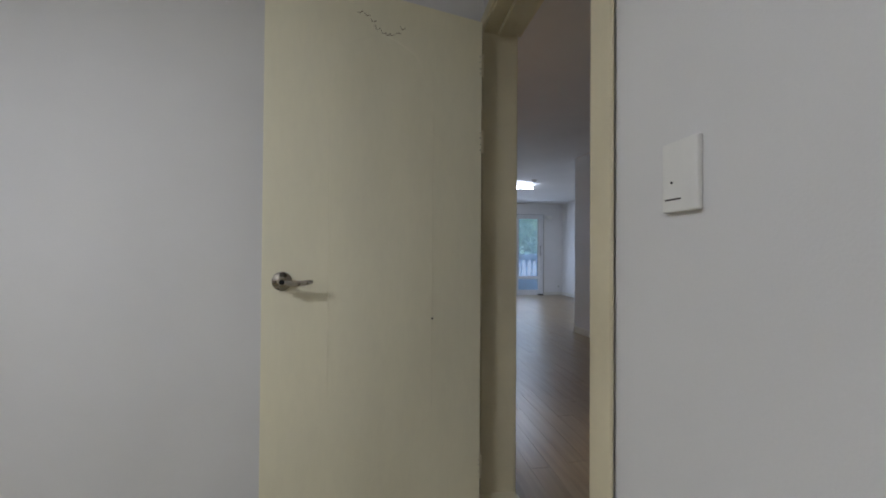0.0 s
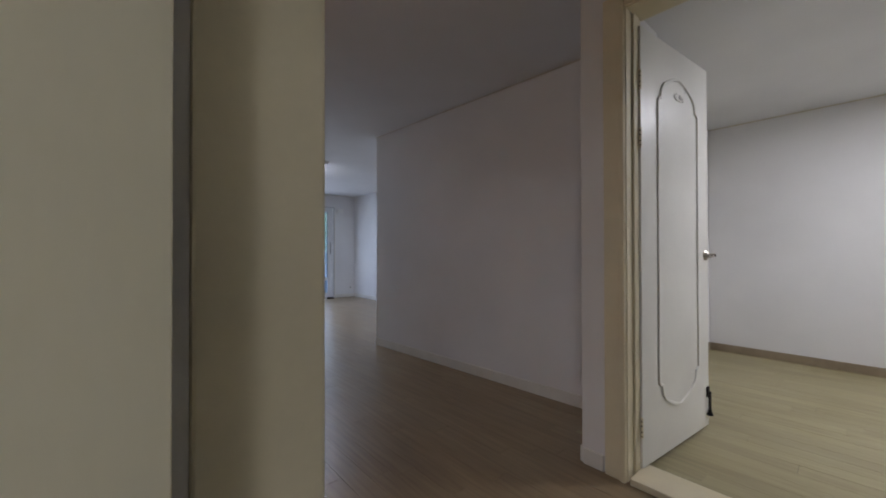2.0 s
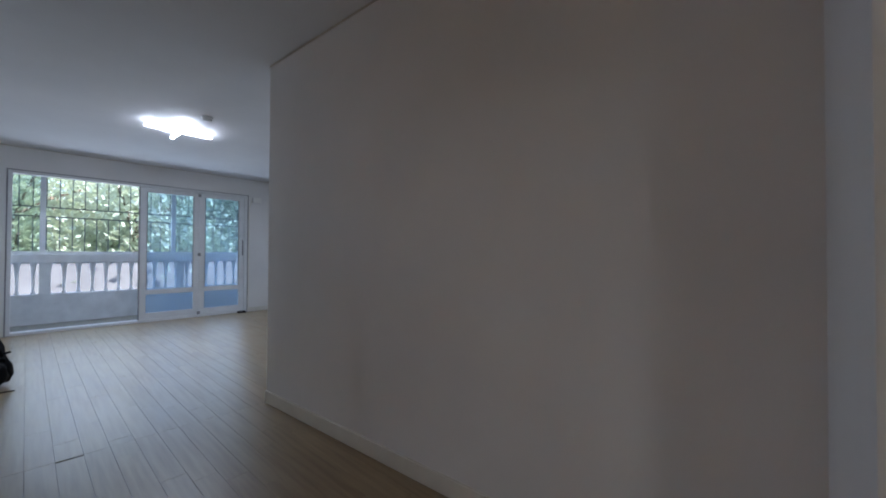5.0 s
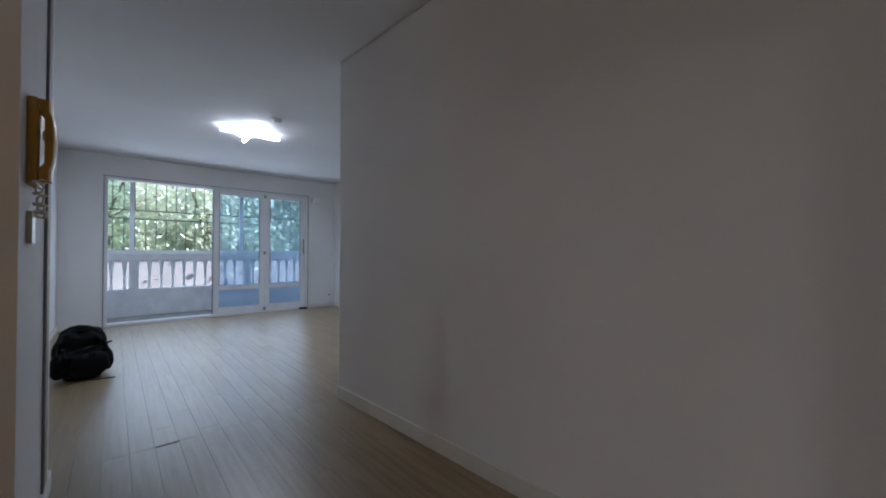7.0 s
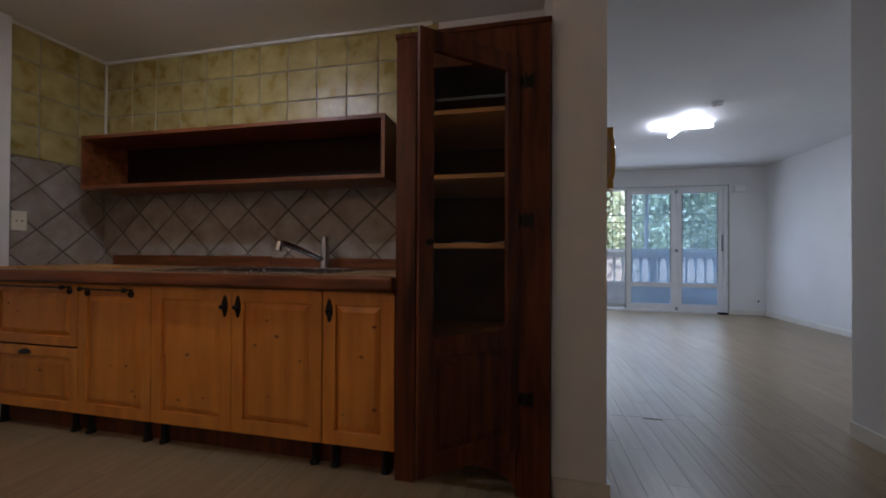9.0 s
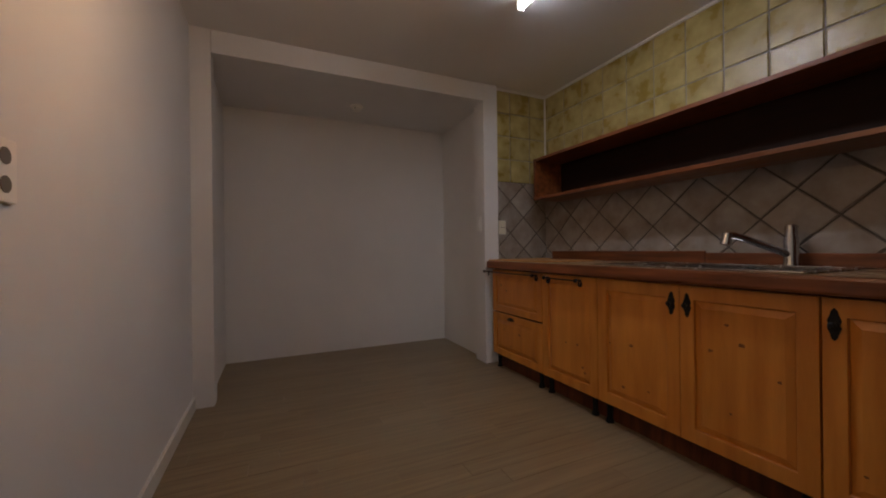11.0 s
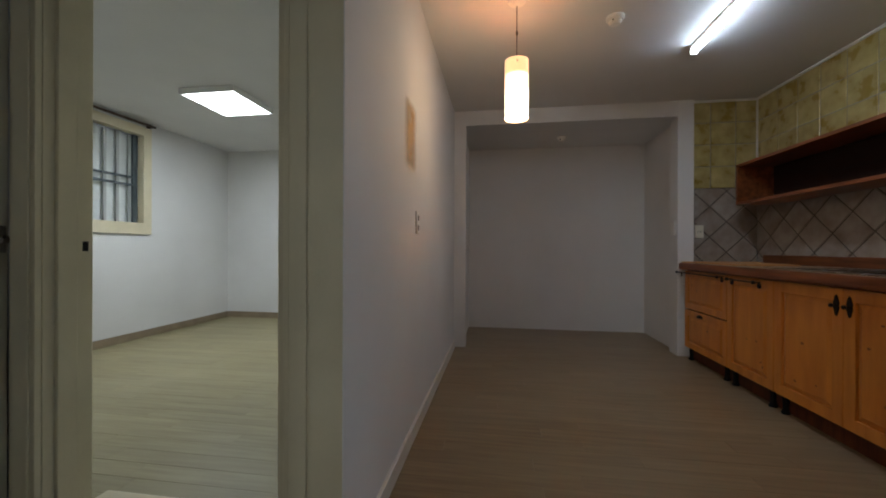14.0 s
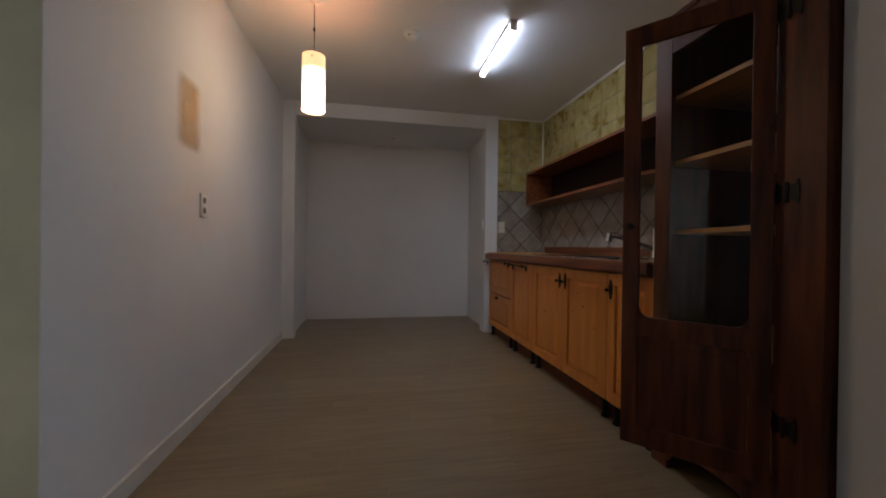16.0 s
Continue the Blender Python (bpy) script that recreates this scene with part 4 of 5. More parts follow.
for cx, cz, sx, sz, rad in ((0.0552, 0.6552, 1, 1, 0.035), (DW - 0.0552, 0.6552, -1, 1, 0.035)):
    bm = bmesh.new()
    arc = [(cx + sx * rad * (1 - math.sin(math.pi / 2 * k / 8)), cz + sz * rad * (1 - math.cos(math.pi / 2 * k / 8))) for k in range(9)]
    ring = [(cx, cz)] + arc
    f = [bm.verts.new((a, 0.0005, b)) for a, b in ring]
    g = [bm.verts.new((a, 0.0195, b)) for a, b in ring]
    bm.faces.new(f)
    bm.faces.new(g[::-1])
    for k in range(len(ring)):
        bm.faces.new((f[k], f[(k + 1) % len(ring)], g[(k + 1) % len(ring)], g[k]))
    part("corner_bracket", bm, CHERRY, cd, "rounded corner of the glass opening")
bm = B((0.056, DW - 0.056, 0.006, 0.014, DZ0 + 0.0755, 0.5845))
box(bm, 0.08, DW - 0.08, 0.002, 0.018, DZ0 + 0.10, 0.56, bevel=0.004)
part("lower_panel", bm, CHERRY, cd)
bm = bmesh.new()
lathe(bm, [(0.006, 0), (0.006, 0.012), (0.013, 0.02), (0.012, 0.028), (0.004, 0.032)], 12, pose(DW - 0.03, 0.02, 0.98, -90, 0, 0))
part("knob", bm, IRON, cd, smooth=True)
for z in (0.38, 1.07, 1.61):
    bm = bmesh.new()
    x = CX1 - 0.095
    for s in (-1, 1):
        ring = [(0, 0.016), (s * 0.022, 0.026), (s * 0.030, 0.036), (s * 0.034, 0.0), (s * 0.030, -0.036), (s * 0.022, -0.026), (0, -0.016)]
        f = [bm.verts.new((x + a, CF - 0.004, z + b)) for a, b in ring]
        g = [bm.verts.new((x + a, CF - 0.0003, z + b)) for a, b in ring]
        bm.faces.new(f)
        for k in range(len(ring)):
            bm.faces.new((f[k], f[(k + 1) % len(ring)], g[(k + 1) % len(ring)], g[k]))
    cyl(bm, (x, CF - 0.006, z - 0.03), (x, CF - 0.006, z + 0.03), 0.005, seg=8)
    part("hinge", bm, IRON, tc, "black butterfly-shaped iron hinge")
# papers left on a shelf
bm = bmesh.new()
vs = [[bm.verts.new((CX0 + 0.20 + 0.26 * i / 6 + 0.01 * j, -0.70 + 0.17 * j / 3, 0.985 + 0.012 * math.sin(i * 1.1 + j) * (i / 6) + 0.006)) for j in range(4)] for i in range(7)]
for p, q in zip(vs, vs[1:]):
    for k in range(3):
        bm.faces.new((p[k], p[k + 1], q[k + 1], q[k]))
o = tagged(new("paper_sheet", mesh_of("paper_sheet", bm, PAPERS)), "crumpled white paper lying on a cabinet shelf", "paper")
o.modifiers.new("thick", "SOLIDIFY").thickness = 0.001


def plate(name, label, category, m, w, h, material, holes=(), seesaw=False, group=""):
    """A wall plate; local x along the wall, local y out of it."""
    t = thing(name, label, category, group, m)
    part("cover", B((-w / 2, w / 2, 0.0, 0.009, -h / 2, h / 2), bevel=0.003), material, t)
    if seesaw:
        part("rocker", B((-w * 0.27, w * 0.27, 0.0092, 0.014, -h * 0.3, h * 0.3), bevel=0.002), material, t)
    for hx, hz, r in holes:
        bm = bmesh.new()
        cyl(bm, (hx, 0.0088, hz), (hx, 0.0105, hz), r, seg=16)
        part("socket_hole", bm, BLACKP if r < 0.006 else mat("socket_recess", (0.12, 0.11, 0.10), 0.6), t)
    return t


plate("wall_socket", "white double socket on the plain kitchen wall", "socket", pose(-2.88, -2.92, 1.095, 0, 0, 0), 0.072, 0.118, WHITEP, [(0, 0.026, 0.016), (0, -0.026, 0.016)])
plate("wall_socket", "ivory socket plate on the diamond tiles by the tap", "socket", pose(-2.607, -0.202, 1.113, 0, 0, 180), 0.075, 0.118, PLASTICY, [(-0.012, 0.0, 0.004), (0.012, 0.0, 0.004)])
plate("wall_socket", "ivory socket plate on the side wall tiles", "socket", pose(-4.628, -0.70, 1.12, 0, 0, -90), 0.072, 0.118, PLASTIC, [(-0.012, 0.0, 0.004), (0.012, 0.0, 0.004)])
plate("light_switch", "white rocker switch at the alcove side", "switch", pose(-4.668, -0.895, 1.148, 0, 0, 180), 0.072, 0.118, WHITEP, seesaw=True)
blank = plate("blank_plate", "white blank plate with a black scratch on the bedroom wall", "switch plate", pose(-2.1005, -4.178, 1.138, 0, 0, 90), 0.062, 0.098, WHITEP, [(0.012, -0.008, 0.0015)])
part("scratch", B((-0.004, 0.024, 0.0091, 0.0097, -0.0325, -0.0305)), BLACKP, blank, "short black scratch")
plate("light_switch", "white switch plate in the living room", "switch", pose(-1.70, 2.6, 0.98, 0, 0, -90), 0.07, 0.115, WHITEP, seesaw=True)
plate("wall_socket", "white low socket with a dark plug in the living room", "socket", pose(1.86, 4.262, 0.215, 0, 0, 180), 0.07, 0.07, WHITEP, [(0, 0, 0.016)])
bm = B((-2.87, -2.60, -2.9195, -2.9182, 1.33, 1.69))
o = tagged(new("wall_stain", mesh_of("wall_stain", bm, WALLPATCH)), "soft-edged orange-tan patch on the white wallpaper", "stain")

# lamps
pl = thing("pendant_lamp", "opal glass cylinder pendant lamp glowing warm", "lamp")
PX, PY = -2.975, -2.40
bm = bmesh.new()
lathe(bm, [(0.052, H - 0.0005), (0.052, H - 0.012), (0.045, H - 0.03), (0.02, H - 0.042), (0.006, H - 0.05)], 24, pose(PX, PY, 0))
part("canopy", bm, WHITEP, pl, "white ceiling canopy", smooth=True)
bm = bmesh.new()
cyl(bm, (PX, PY, 1.955), (PX, PY, H - 0.048), 0.0022, seg=6)
part("cord", bm, BLACKP, pl)
bm = bmesh.new()
cyl(bm, (PX, PY, 2.10), (PX, PY, 2.115), 0.006, seg=8)
part("cord_grip", bm, BLACKP, pl)
for mname, m, z0, z1 in (("shade", SHADE, 1.652, 1.80), ("shade_middle", SHADEM, 1.8002, 1.88), ("shade_top", SHADET, 1.8802, 1.958)):
    bm = bmesh.new()
    n = 28
    for r, s in ((0.062, 1), (0.058, -1)):
        a = [bm.verts.new((PX + r * math.cos(2 * math.pi * i / n), PY + r * math.sin(2 * math.pi * i / n), z0)) for i in range(n)]
        b = [bm.verts.new((PX + r * math.cos(2 * math.pi * i / n), PY + r * math.sin(2 * math.pi * i / n), z1)) for i in range(n)]
        for i in range(n):
            bm.faces.new((a[i], a[(i + 1) % n], b[(i + 1) % n], b[i]))
    o = part(mname, bm, m, pl, "glowing opal glass", smooth=True)
    o.visible_shadow = False
for i in range(3):
    a = 2 * math.pi * i / 3
    bm = bmesh.new()
    cyl(bm, (PX + 0.05 * math.cos(a), PY + 0.05 * math.sin(a), 1.93), (PX + 0.07 * math.cos(a), PY + 0.07 * math.sin(a), 1.93), 0.004, seg=8)
    part("screw", bm, NICKEL, pl)

kt = thing("kitchen_tube_lamp", "bright white tube lamp on the kitchen ceiling", "lamp")
part("base", B((-3.62, -2.955, -1.25, -1.21, H - 0.022, H - 0.0005), bevel=0.003), WHITEP, kt)
bm = bmesh.new()
cyl(bm, (-3.605, -1.23, H - 0.042), (-2.97, -1.23, H - 0.042), 0.019, seg=14)
part("tube", bm, LAMPW, kt, smooth=True)
for x in (-3.622, -2.968):
    part("end_cap", B((x, x + 0.015, -1.253, -1.207, H - 0.064, H - 0.0005), bevel=0.003), WHITEP, kt)

ll = thing("living_ceiling_lamp", "bright cross-shaped tube lamp on the living room ceiling", "lamp")
part("base", B((-0.14, -0.02, 1.87, 1.99, H - 0.03, H - 0.0005), bevel=0.004), WHITEP, ll)
bm = B((-0.37, 0.21, 1.914, 1.946, H - 0.066, H - 0.034), bevel=0.012)
part("tube", bm, LAMPW, ll)
bm = B((-0.096, -0.064, 1.62, 1.9135, H - 0.066, H - 0.034), (-0.096, -0.064, 1.9465, 2.24, H - 0.066, H - 0.034), bevel=0.012)
part("tube", bm, LAMPW, ll)


def led_panel(m, label):
    p = thing("led_panel", label, "lamp", "square ceiling panels", m)
    bm = frame_mesh(bmesh.new(), -0.275, 0.275, -0.255, 0.255, [(-0.26, 0.26, -0.24, 0.24)], 0.0005, 0.05)
    bm.transform(pose(0, 0, 0, -90, 0, 0))
    part("frame", bm, WHITEP, p)
    part("diffuser", B((-0.2595, 0.2595, -0.2395, 0.2395, -0.046, -0.02)), PANELW, p)
    return p


led_panel(pose(-4.0, -4.9, H), "lit square panel lamp on the small bedroom ceiling")
led_panel(pose(1.1, -4.2, H), "lit square panel lamp on the second bedroom ceiling")


def detector(x, y, z, label):
    t = thing("smoke_detector", label, "detector", "ceiling detectors", pose(x, y, z))
    bm = bmesh.new()
    lathe(bm, [(0.05, -0.0005), (0.05, -0.012), (0.044, -0.02), (0.036, -0.022)], 24)
    part("base", bm, WHITEP, t, smooth=True)
    bm = bmesh.new()
    lathe(bm, [(0.034, -0.0225), (0.034, -0.034), (0.026, -0.042), (0.01, -0.044)], 24)
    part("head", bm, WHITEP, t, smooth=True)
    bm = bmesh.new()
    bmesh.ops.create_icosphere(bm, subdivisions=1, radius=0.006, matrix=Matrix.Translation((0.03, -0.02, -0.03)))
    part("lamp", bm, BLACKP, t)


detector(0.02, 1.42, H, "round white detector on the living room ceiling")
detector(-3.23, -1.83, H, "round white detector on the kitchen ceiling")
detector(-5.12, -1.82, 2.165, "round white detector on the alcove ceiling")

# intercom phone on the pillar
ip = thing("intercom_phone", "ochre plastic wall phone with its handset on the pillar", "telephone", m=pose(-1.366, -0.655, 1.335))
bm = B((0.0, 0.024, -0.075, 0.075, -0.14, 0.13), bevel=0.01)
part("body", bm, PHONE, ip, smooth=True)
bm = bmesh.new()
rings = []
for i in range(15):
    f = i / 14
    z = -0.125 + 0.25 * f
    w = 0.03 * (1 + 0.25 * abs(2 * f - 1) ** 3)
    dpt = 0.034 + 0.012 * math.sin(math.pi * f) if 0.18 < f < 0.82 else 0.036
    rings.append([bm.verts.new((0.0245 + (0.012 if 0.2 < f < 0.8 else 0) + a * (dpt - (0.012 if 0.2 < f < 0.8 else 0) - 0.010), -0.03 + b * w, z)) for a, b in ((0, -1), (0.8, -1), (1, -0.7), (1, 0.7), (0.8, 1), (0, 1))])
for p, q in zip(rings, rings[1:]):
    for k in range(6):
        bm.faces.new((p[k], p[(k + 1) % 6], q[(k + 1) % 6], q[k]))
bm.faces.new(rings[0])
bm.faces.new(rings[-1][::-1])
part("handset", bm, PHONE, ip, "ochre handset", smooth=True)
part("button", B((0.0242, 0.031, 0.028, 0.058, 0.02, 0.05), bevel=0.002), WHITEP, ip, "white call button")
bm = bmesh.new()
tube(bm, [(0.026 + 0.012 * math.cos(k * 0.9), -0.03 + 0.05 * math.sin(k / 60 * math.pi * 1.6), -0.13 - 0.10 * math.sin(k / 60 * math.pi) + 0.01 * math.sin(k * 0.9)) for k in range(61)], 0.0032, 6)
part("coiled_cord", bm, PLASTIC, ip, "cream coiled cord", smooth=True)
part("junction_box", B((0.0, 0.012, -0.05, 0.02, -0.32, -0.22), bevel=0.002), PLASTIC, ip, "small ivory plate under the phone")
# cable duct beside the phone
bm = bmesh.new()
rr = random.Random(3)
tube(bm, [(-1.360, -0.33 + 0.006 * math.sin(k * 0.9), 0.05 + (H - 0.06) * k / 30) for k in range(31)], 0.005, 6)
tagged(new("wall_cable", mesh_of("wall_cable", bm, GREYF, True)), "grey cable running up the pillar", "cable")
solid("trim_pillar", B((-1.3658, -1.358, -0.30, -0.22, 0.076, H - 0.001), bevel=0.002), mat("tan_duct", (0.40, 0.35, 0.28), 0.6), "tan plastic cable cover on the pillar", "cable cover")
bm = bmesh.new()
tube(bm, [(-1.40 - 0.03 * math.sin(math.pi * k / 14) + 0.06 * k / 14, -0.838 - 0.006 * math.sin(k), H - 0.001 - 0.20 * math.sin(math.pi * k / 14) ** 0.7) for k in range(15)], 0.0035, 6)
tagged(new("loose_cable", mesh_of("loose_cable", bm, PLASTIC, True)), "loose white cable loop hanging at the pillar top", "cable")


# backpack
def backpack(m):
    t = thing("backpack", "black nylon backpack slumped on the floor by the wall", "backpack", m=m)
    bm = bmesh.new()
    bmesh.ops.create_icosphere(bm, subdivisions=4, radius=1.0)
    for v in bm.verts:
        c = v.co
        p = Vector((math.copysign(abs(c.x) ** 0.6, c.x) * 0.165, math.copysign(abs(c.y) ** 0.6, c.y) * 0.105, math.copysign(abs(c.z) ** 0.65, c.z) * 0.22))
        f = (p.z + 0.22) / 0.44
        p.x *= 1.08 - 0.3 * f ** 2
        p.y *= 1.2 - 0.45 * f
        p += 0.045 * noise.noise_vector(p * 8) + 0.026 * noise.noise_vector(p * 19) + 0.009 * noise.noise_vector(p * 45)
        p.y += 0.06 * f
        p.z = max(p.z, -0.218)
        v.co = p + Vector((0, 0, 0.218))
    part("body", bm, NYLON, t, smooth=True)
    bm = bmesh.new()
    bmesh.ops.create_icosphere(bm, subdivisions=3, radius=1.0)
    for v in bm.verts:
        c = v.co
        p = Vector((math.copysign(abs(c.x) ** 0.6, c.x) * 0.125, math.copysign(abs(c.y) ** 0.7, c.y) * 0.05, math.copysign(abs(c.z) ** 0.65, c.z) * 0.10))
        v.co = p + 0.012 * noise.noise_vector(p * 14) + Vector((0, -0.125, 0.13))
    part("front_pocket", bm, NYLON, t, smooth=True)
    for s in (-1, 1):
        bm = bmesh.new()
        tube(bm, [(s * (0.07 + 0.06 * math.sin(math.pi * k / 12)), 0.10 + 0.05 * math.sin(math.pi * k / 12), 0.40 - 0.34 * k / 12) for k in range(13)], 0.018, 8)
        for v in bm.verts:
            v.co.x = v.co.x
        part("shoulder_strap", bm, NYLONS, t, smooth=True)
    bm = bmesh.new()
    tube(bm, [(0.035 * math.cos(math.pi * k / 8), 0.07, 0.405 + 0.055 * math.sin(math.pi * k / 8)) for k in range(9)], 0.008, 6)
    part("grab_handle", bm, NYLONS, t, smooth=True)
    bm = bmesh.new()
    tube(bm, [(-0.12 + 0.24 * k / 10, -0.115 + 0.02 * math.cos(k), 0.255 + 0.03 * math.sin(math.pi * k / 10)) for k in range(11)], 0.004, 6)
    part("zip", bm, NYLONS, t)
    for s in (-1, 1):
        bm = bmesh.new()
        tube(bm, [(s * (0.155 - 0.01 * k), -0.10 + 0.045 * k, 0.30 - 0.012 * k) for k in range(6)], 0.009, 6)
        part("compression_strap", bm, NYLONS, t)
        bm = bmesh.new()
        bmesh.ops.create_icosphere(bm, subdivisions=3, radius=1.0)
        for v in bm.verts:
            q = Vector((v.co.x * 0.045, v.co.y * 0.07, v.co.z * 0.10))
            v.co = q + 0.012 * noise.noise_vector(q * 25) + Vector((s * 0.165, 0.0, 0.125))
        part("side_pocket", bm, NYLON, t, "mesh side pocket", smooth=True)
    part("buckle", B((-0.02, 0.02, -0.172, -0.160, 0.215, 0.245), bevel=0.004), BLACKP, t)
    bm = bmesh.new()
    tube(bm, [(0.02 * k - 0.02, -0.17 - 0.012 * k, 0.004) for k in range(8)], 0.005, 6)
    part("strap_end", bm, NYLONS, t)
    return t


backpack(pose(-1.345, 1.72, 0.0, 0, 0, 24) @ Matrix.Diagonal((0.92, 0.92, 0.88, 1)))


# ---- balcony door ----
FYW = 4.30
wf = thing("window_1", "white framed sliding balcony door, one half slid open", "window", kind="structure")
for gx in (WX0 - 0.012, WX1):
    part("gasket", B((gx, gx + 0.012, 4.2575, 4.2625, 0.0, WZ1 + 0.012)), GREYF, wf, "dark grey gasket line")
part("gasket", B((WX0 + 0.0005, WX1 - 0.0005, 4.2575, 4.2625, WZ1, WZ1 + 0.010)), GREYF, wf, "dark grey gasket line")
part("gasket", B((-0.022, -0.010, FYW - 0.012, FYW + 0.034, 0.038, WZ1 - 0.034)), GREYF, wf, "dark grey gasket line")
for n, b in (("frame_side", (WX0, WX0 + 0.035, 4.27, 4.40, 0.0, WZ1)), ("frame_side", (WX1 - 0.045, WX1, 4.27, 4.40, 0.0, WZ1)), ("frame_head", (WX0 + 0.0355, WX1 - 0.0455, 4.27, 4.40, WZ1 - 0.03, WZ1)), ("track", (WX0 + 0.0355, WX1 - 0.0455, 4.27, 4.40, -0.004, 0.035))):
    part(n, B(b, bevel=0.003), ALU, wf)


def sash(x0, x1, y, tint):
    s = part("sash", frame_mesh(bmesh.new(), x0, x1, 0.037, WZ1 - 0.032, [(x0 + 0.075, x1 - 0.075, 0.47, WZ1 - 0.10), (x0 + 0.075, x1 - 0.075, 0.13, 0.40)], y, y + 0.035), ALU, wf)
    part("pane", B((x0 + 0.075, x1 - 0.075, y + 0.014, y + 0.018, 0.47, WZ1 - 0.10)), tint, s, "blue-tinted glass").visible_shadow = False
    part("pane", B((x0 + 0.075, x1 - 0.075, y + 0.014, y + 0.018, 0.13, 0.40)), tint, s, "blue-tinted glass").visible_shadow = False
    part("seal", B((x0 + 0.075, x0 + 0.087, y - 0.001, y + 0.0135, 0.4705, WZ1 - 0.1005), (x1 - 0.087, x1 - 0.075, y - 0.001, y + 0.0135, 0.4705, WZ1 - 0.1005)), GREYF, s)
    return s


sash(-0.008, 0.735, FYW, GLASSB)
s2 = sash(0.74, WX1 - 0.047, FYW, GLASSB)
for z in (1.935, 0.99, 0.06):
    part("latch", B((0.717, 0.757, FYW - 0.018, FYW - 0.0005, z - 0.025, z + 0.025), bevel=0.004), GREYF, s2, "dark grey latch")
part("pull", B((WX1 - 0.075, WX1 - 0.055, FYW - 0.02, FYW - 0.0005, 0.98, 1.24), bevel=0.004), GREYF, s2, "dark vertical pull")
bm = B((1.52, 1.66, 4.20, 4.2615, 1.90, 1.99), bevel=0.006)
t = tagged(new("wall_box", mesh_of("wall_box", bm, WHITEP)), "small white box at the window corner", "box")
bm = bmesh.new()
tube(bm, [(WX1 + 0.02, 4.255, 1.95 - 1.93 * k / 12 + 0.0) if k else (1.53, 4.255, 1.96) for k in range(13)], 0.004, 6)
tagged(new("window_cable", mesh_of("window_cable", bm, PLASTIC, True)), "white cable running down beside the balcony door", "cable")
bm = B((1.30, 1.42, 4.18, 4.26, 0.0, 0.03), bevel=0.006)
tagged(new("door_wedge", mesh_of("door_wedge", bm, BLACKP)), "small black object on the floor at the door track", "wedge")

# ---- balcony ----
BY = 5.42
solid("balcony_floor", B((-2.4, 2.6, 4.422, BY + 0.2, -0.2, -0.034)), GROUT, "tiled balcony floor", "floor")
solid("balcony_wall_west", B((-2.5, -2.37, 4.43, BY + 0.2, -0.2, 2.5)), CONC, "painted side wall of the balcony", "wall")
solid("balcony_wall_east", B((2.37, 2.5, 4.43, BY + 0.2, -0.2, 2.5)), CONC, "painted side wall of the balcony", "wall")
solid("balcony_ceiling", B((-2.5, 2.5, 4.452, BY + 0.2, 2.32, 2.45)), CONC, "painted balcony ceiling", "ceiling")
par = thing("parapet", "white painted concrete balustrade with square balusters", "balustrade")
part("base_wall", B((-2.369, 2.369, BY, BY + 0.10, -0.034, 0.40), bevel=0.004), CONC, par)
part("top_rail", B((-2.369, 2.369, BY - 0.03, BY + 0.13, 0.86, 0.985), bevel=0.01), CONC, par)
bal = None
for k in range(30):
    x = -2.30 + k * 0.158
    if bal is None:
        bm = bmesh.new()
        lathe(bm, [(0.026, 0.4005), (0.026, 0.43), (0.016, 0.45), (0.018, 0.62), (0.03, 0.79), (0.042, 0.8595)], 8, pose(0, 0.05, 0, 0, 0, 22.5))
        bal = mesh_of("baluster", bm, CONC)
    o = new("baluster", bal)
    o.location, o.parent = (x, BY, 0), par
for x in (-0.92, 0.75):
    part("post", B((x - 0.06, x + 0.06, BY - 0.004, BY + 0.104, 0.4005, 0.8595), bevel=0.006), CONC, par)
bw = thing("window_2", "balcony window with grey frames behind vertical security bars", "window", kind="structure")
for x in (-2.36, -0.98, 0.62, 2.30):
    part("frame_post", B((x, x + 0.06, BY + 0.03, BY + 0.08, 0.986, 2.319), bevel=0.003), ALU, bw)
part("frame_rail", B((-2.36, 2.36, BY + 0.025, BY + 0.085, 2.20, 2.318), bevel=0.003), ALU, bw)
part("frame_rail", B((-2.36, 2.36, BY + 0.025, BY + 0.085, 0.987, 1.03), bevel=0.003), ALU, bw)
part("pane", B((-2.30, -0.98, BY + 0.05, BY + 0.055, 1.03, 2.2)), GLASS, bw, "clear sliding pane").visible_shadow = False
part("pane", B((0.68, 2.30, BY + 0.05, BY + 0.055, 1.03, 2.2)), GLASS, bw, "clear sliding pane").visible_shadow = False
gr = thing("window_grille", "grey steel security bars outside the balcony window", "grille")
bm = bmesh.new()
cyl(bm, (0, BY + 0.16, -0.275), (0, BY + 0.16, 0.275), 0.0068, seg=8)
barm = mesh_of("bar", bm, BAR, True)
for k in range(34):
    for z in (1.275, 1.965):
        o = new("bar", barm)
        o.location, o.parent = (-2.30 + k * 0.139, 0, z), gr
for z in (1.02, 1.55, 1.69, 2.2):
    part("cross_bar", B((-2.36, 2.36, BY + 0.150, BY + 0.170, z - 0.009, z + 0.009)), BAR, gr)

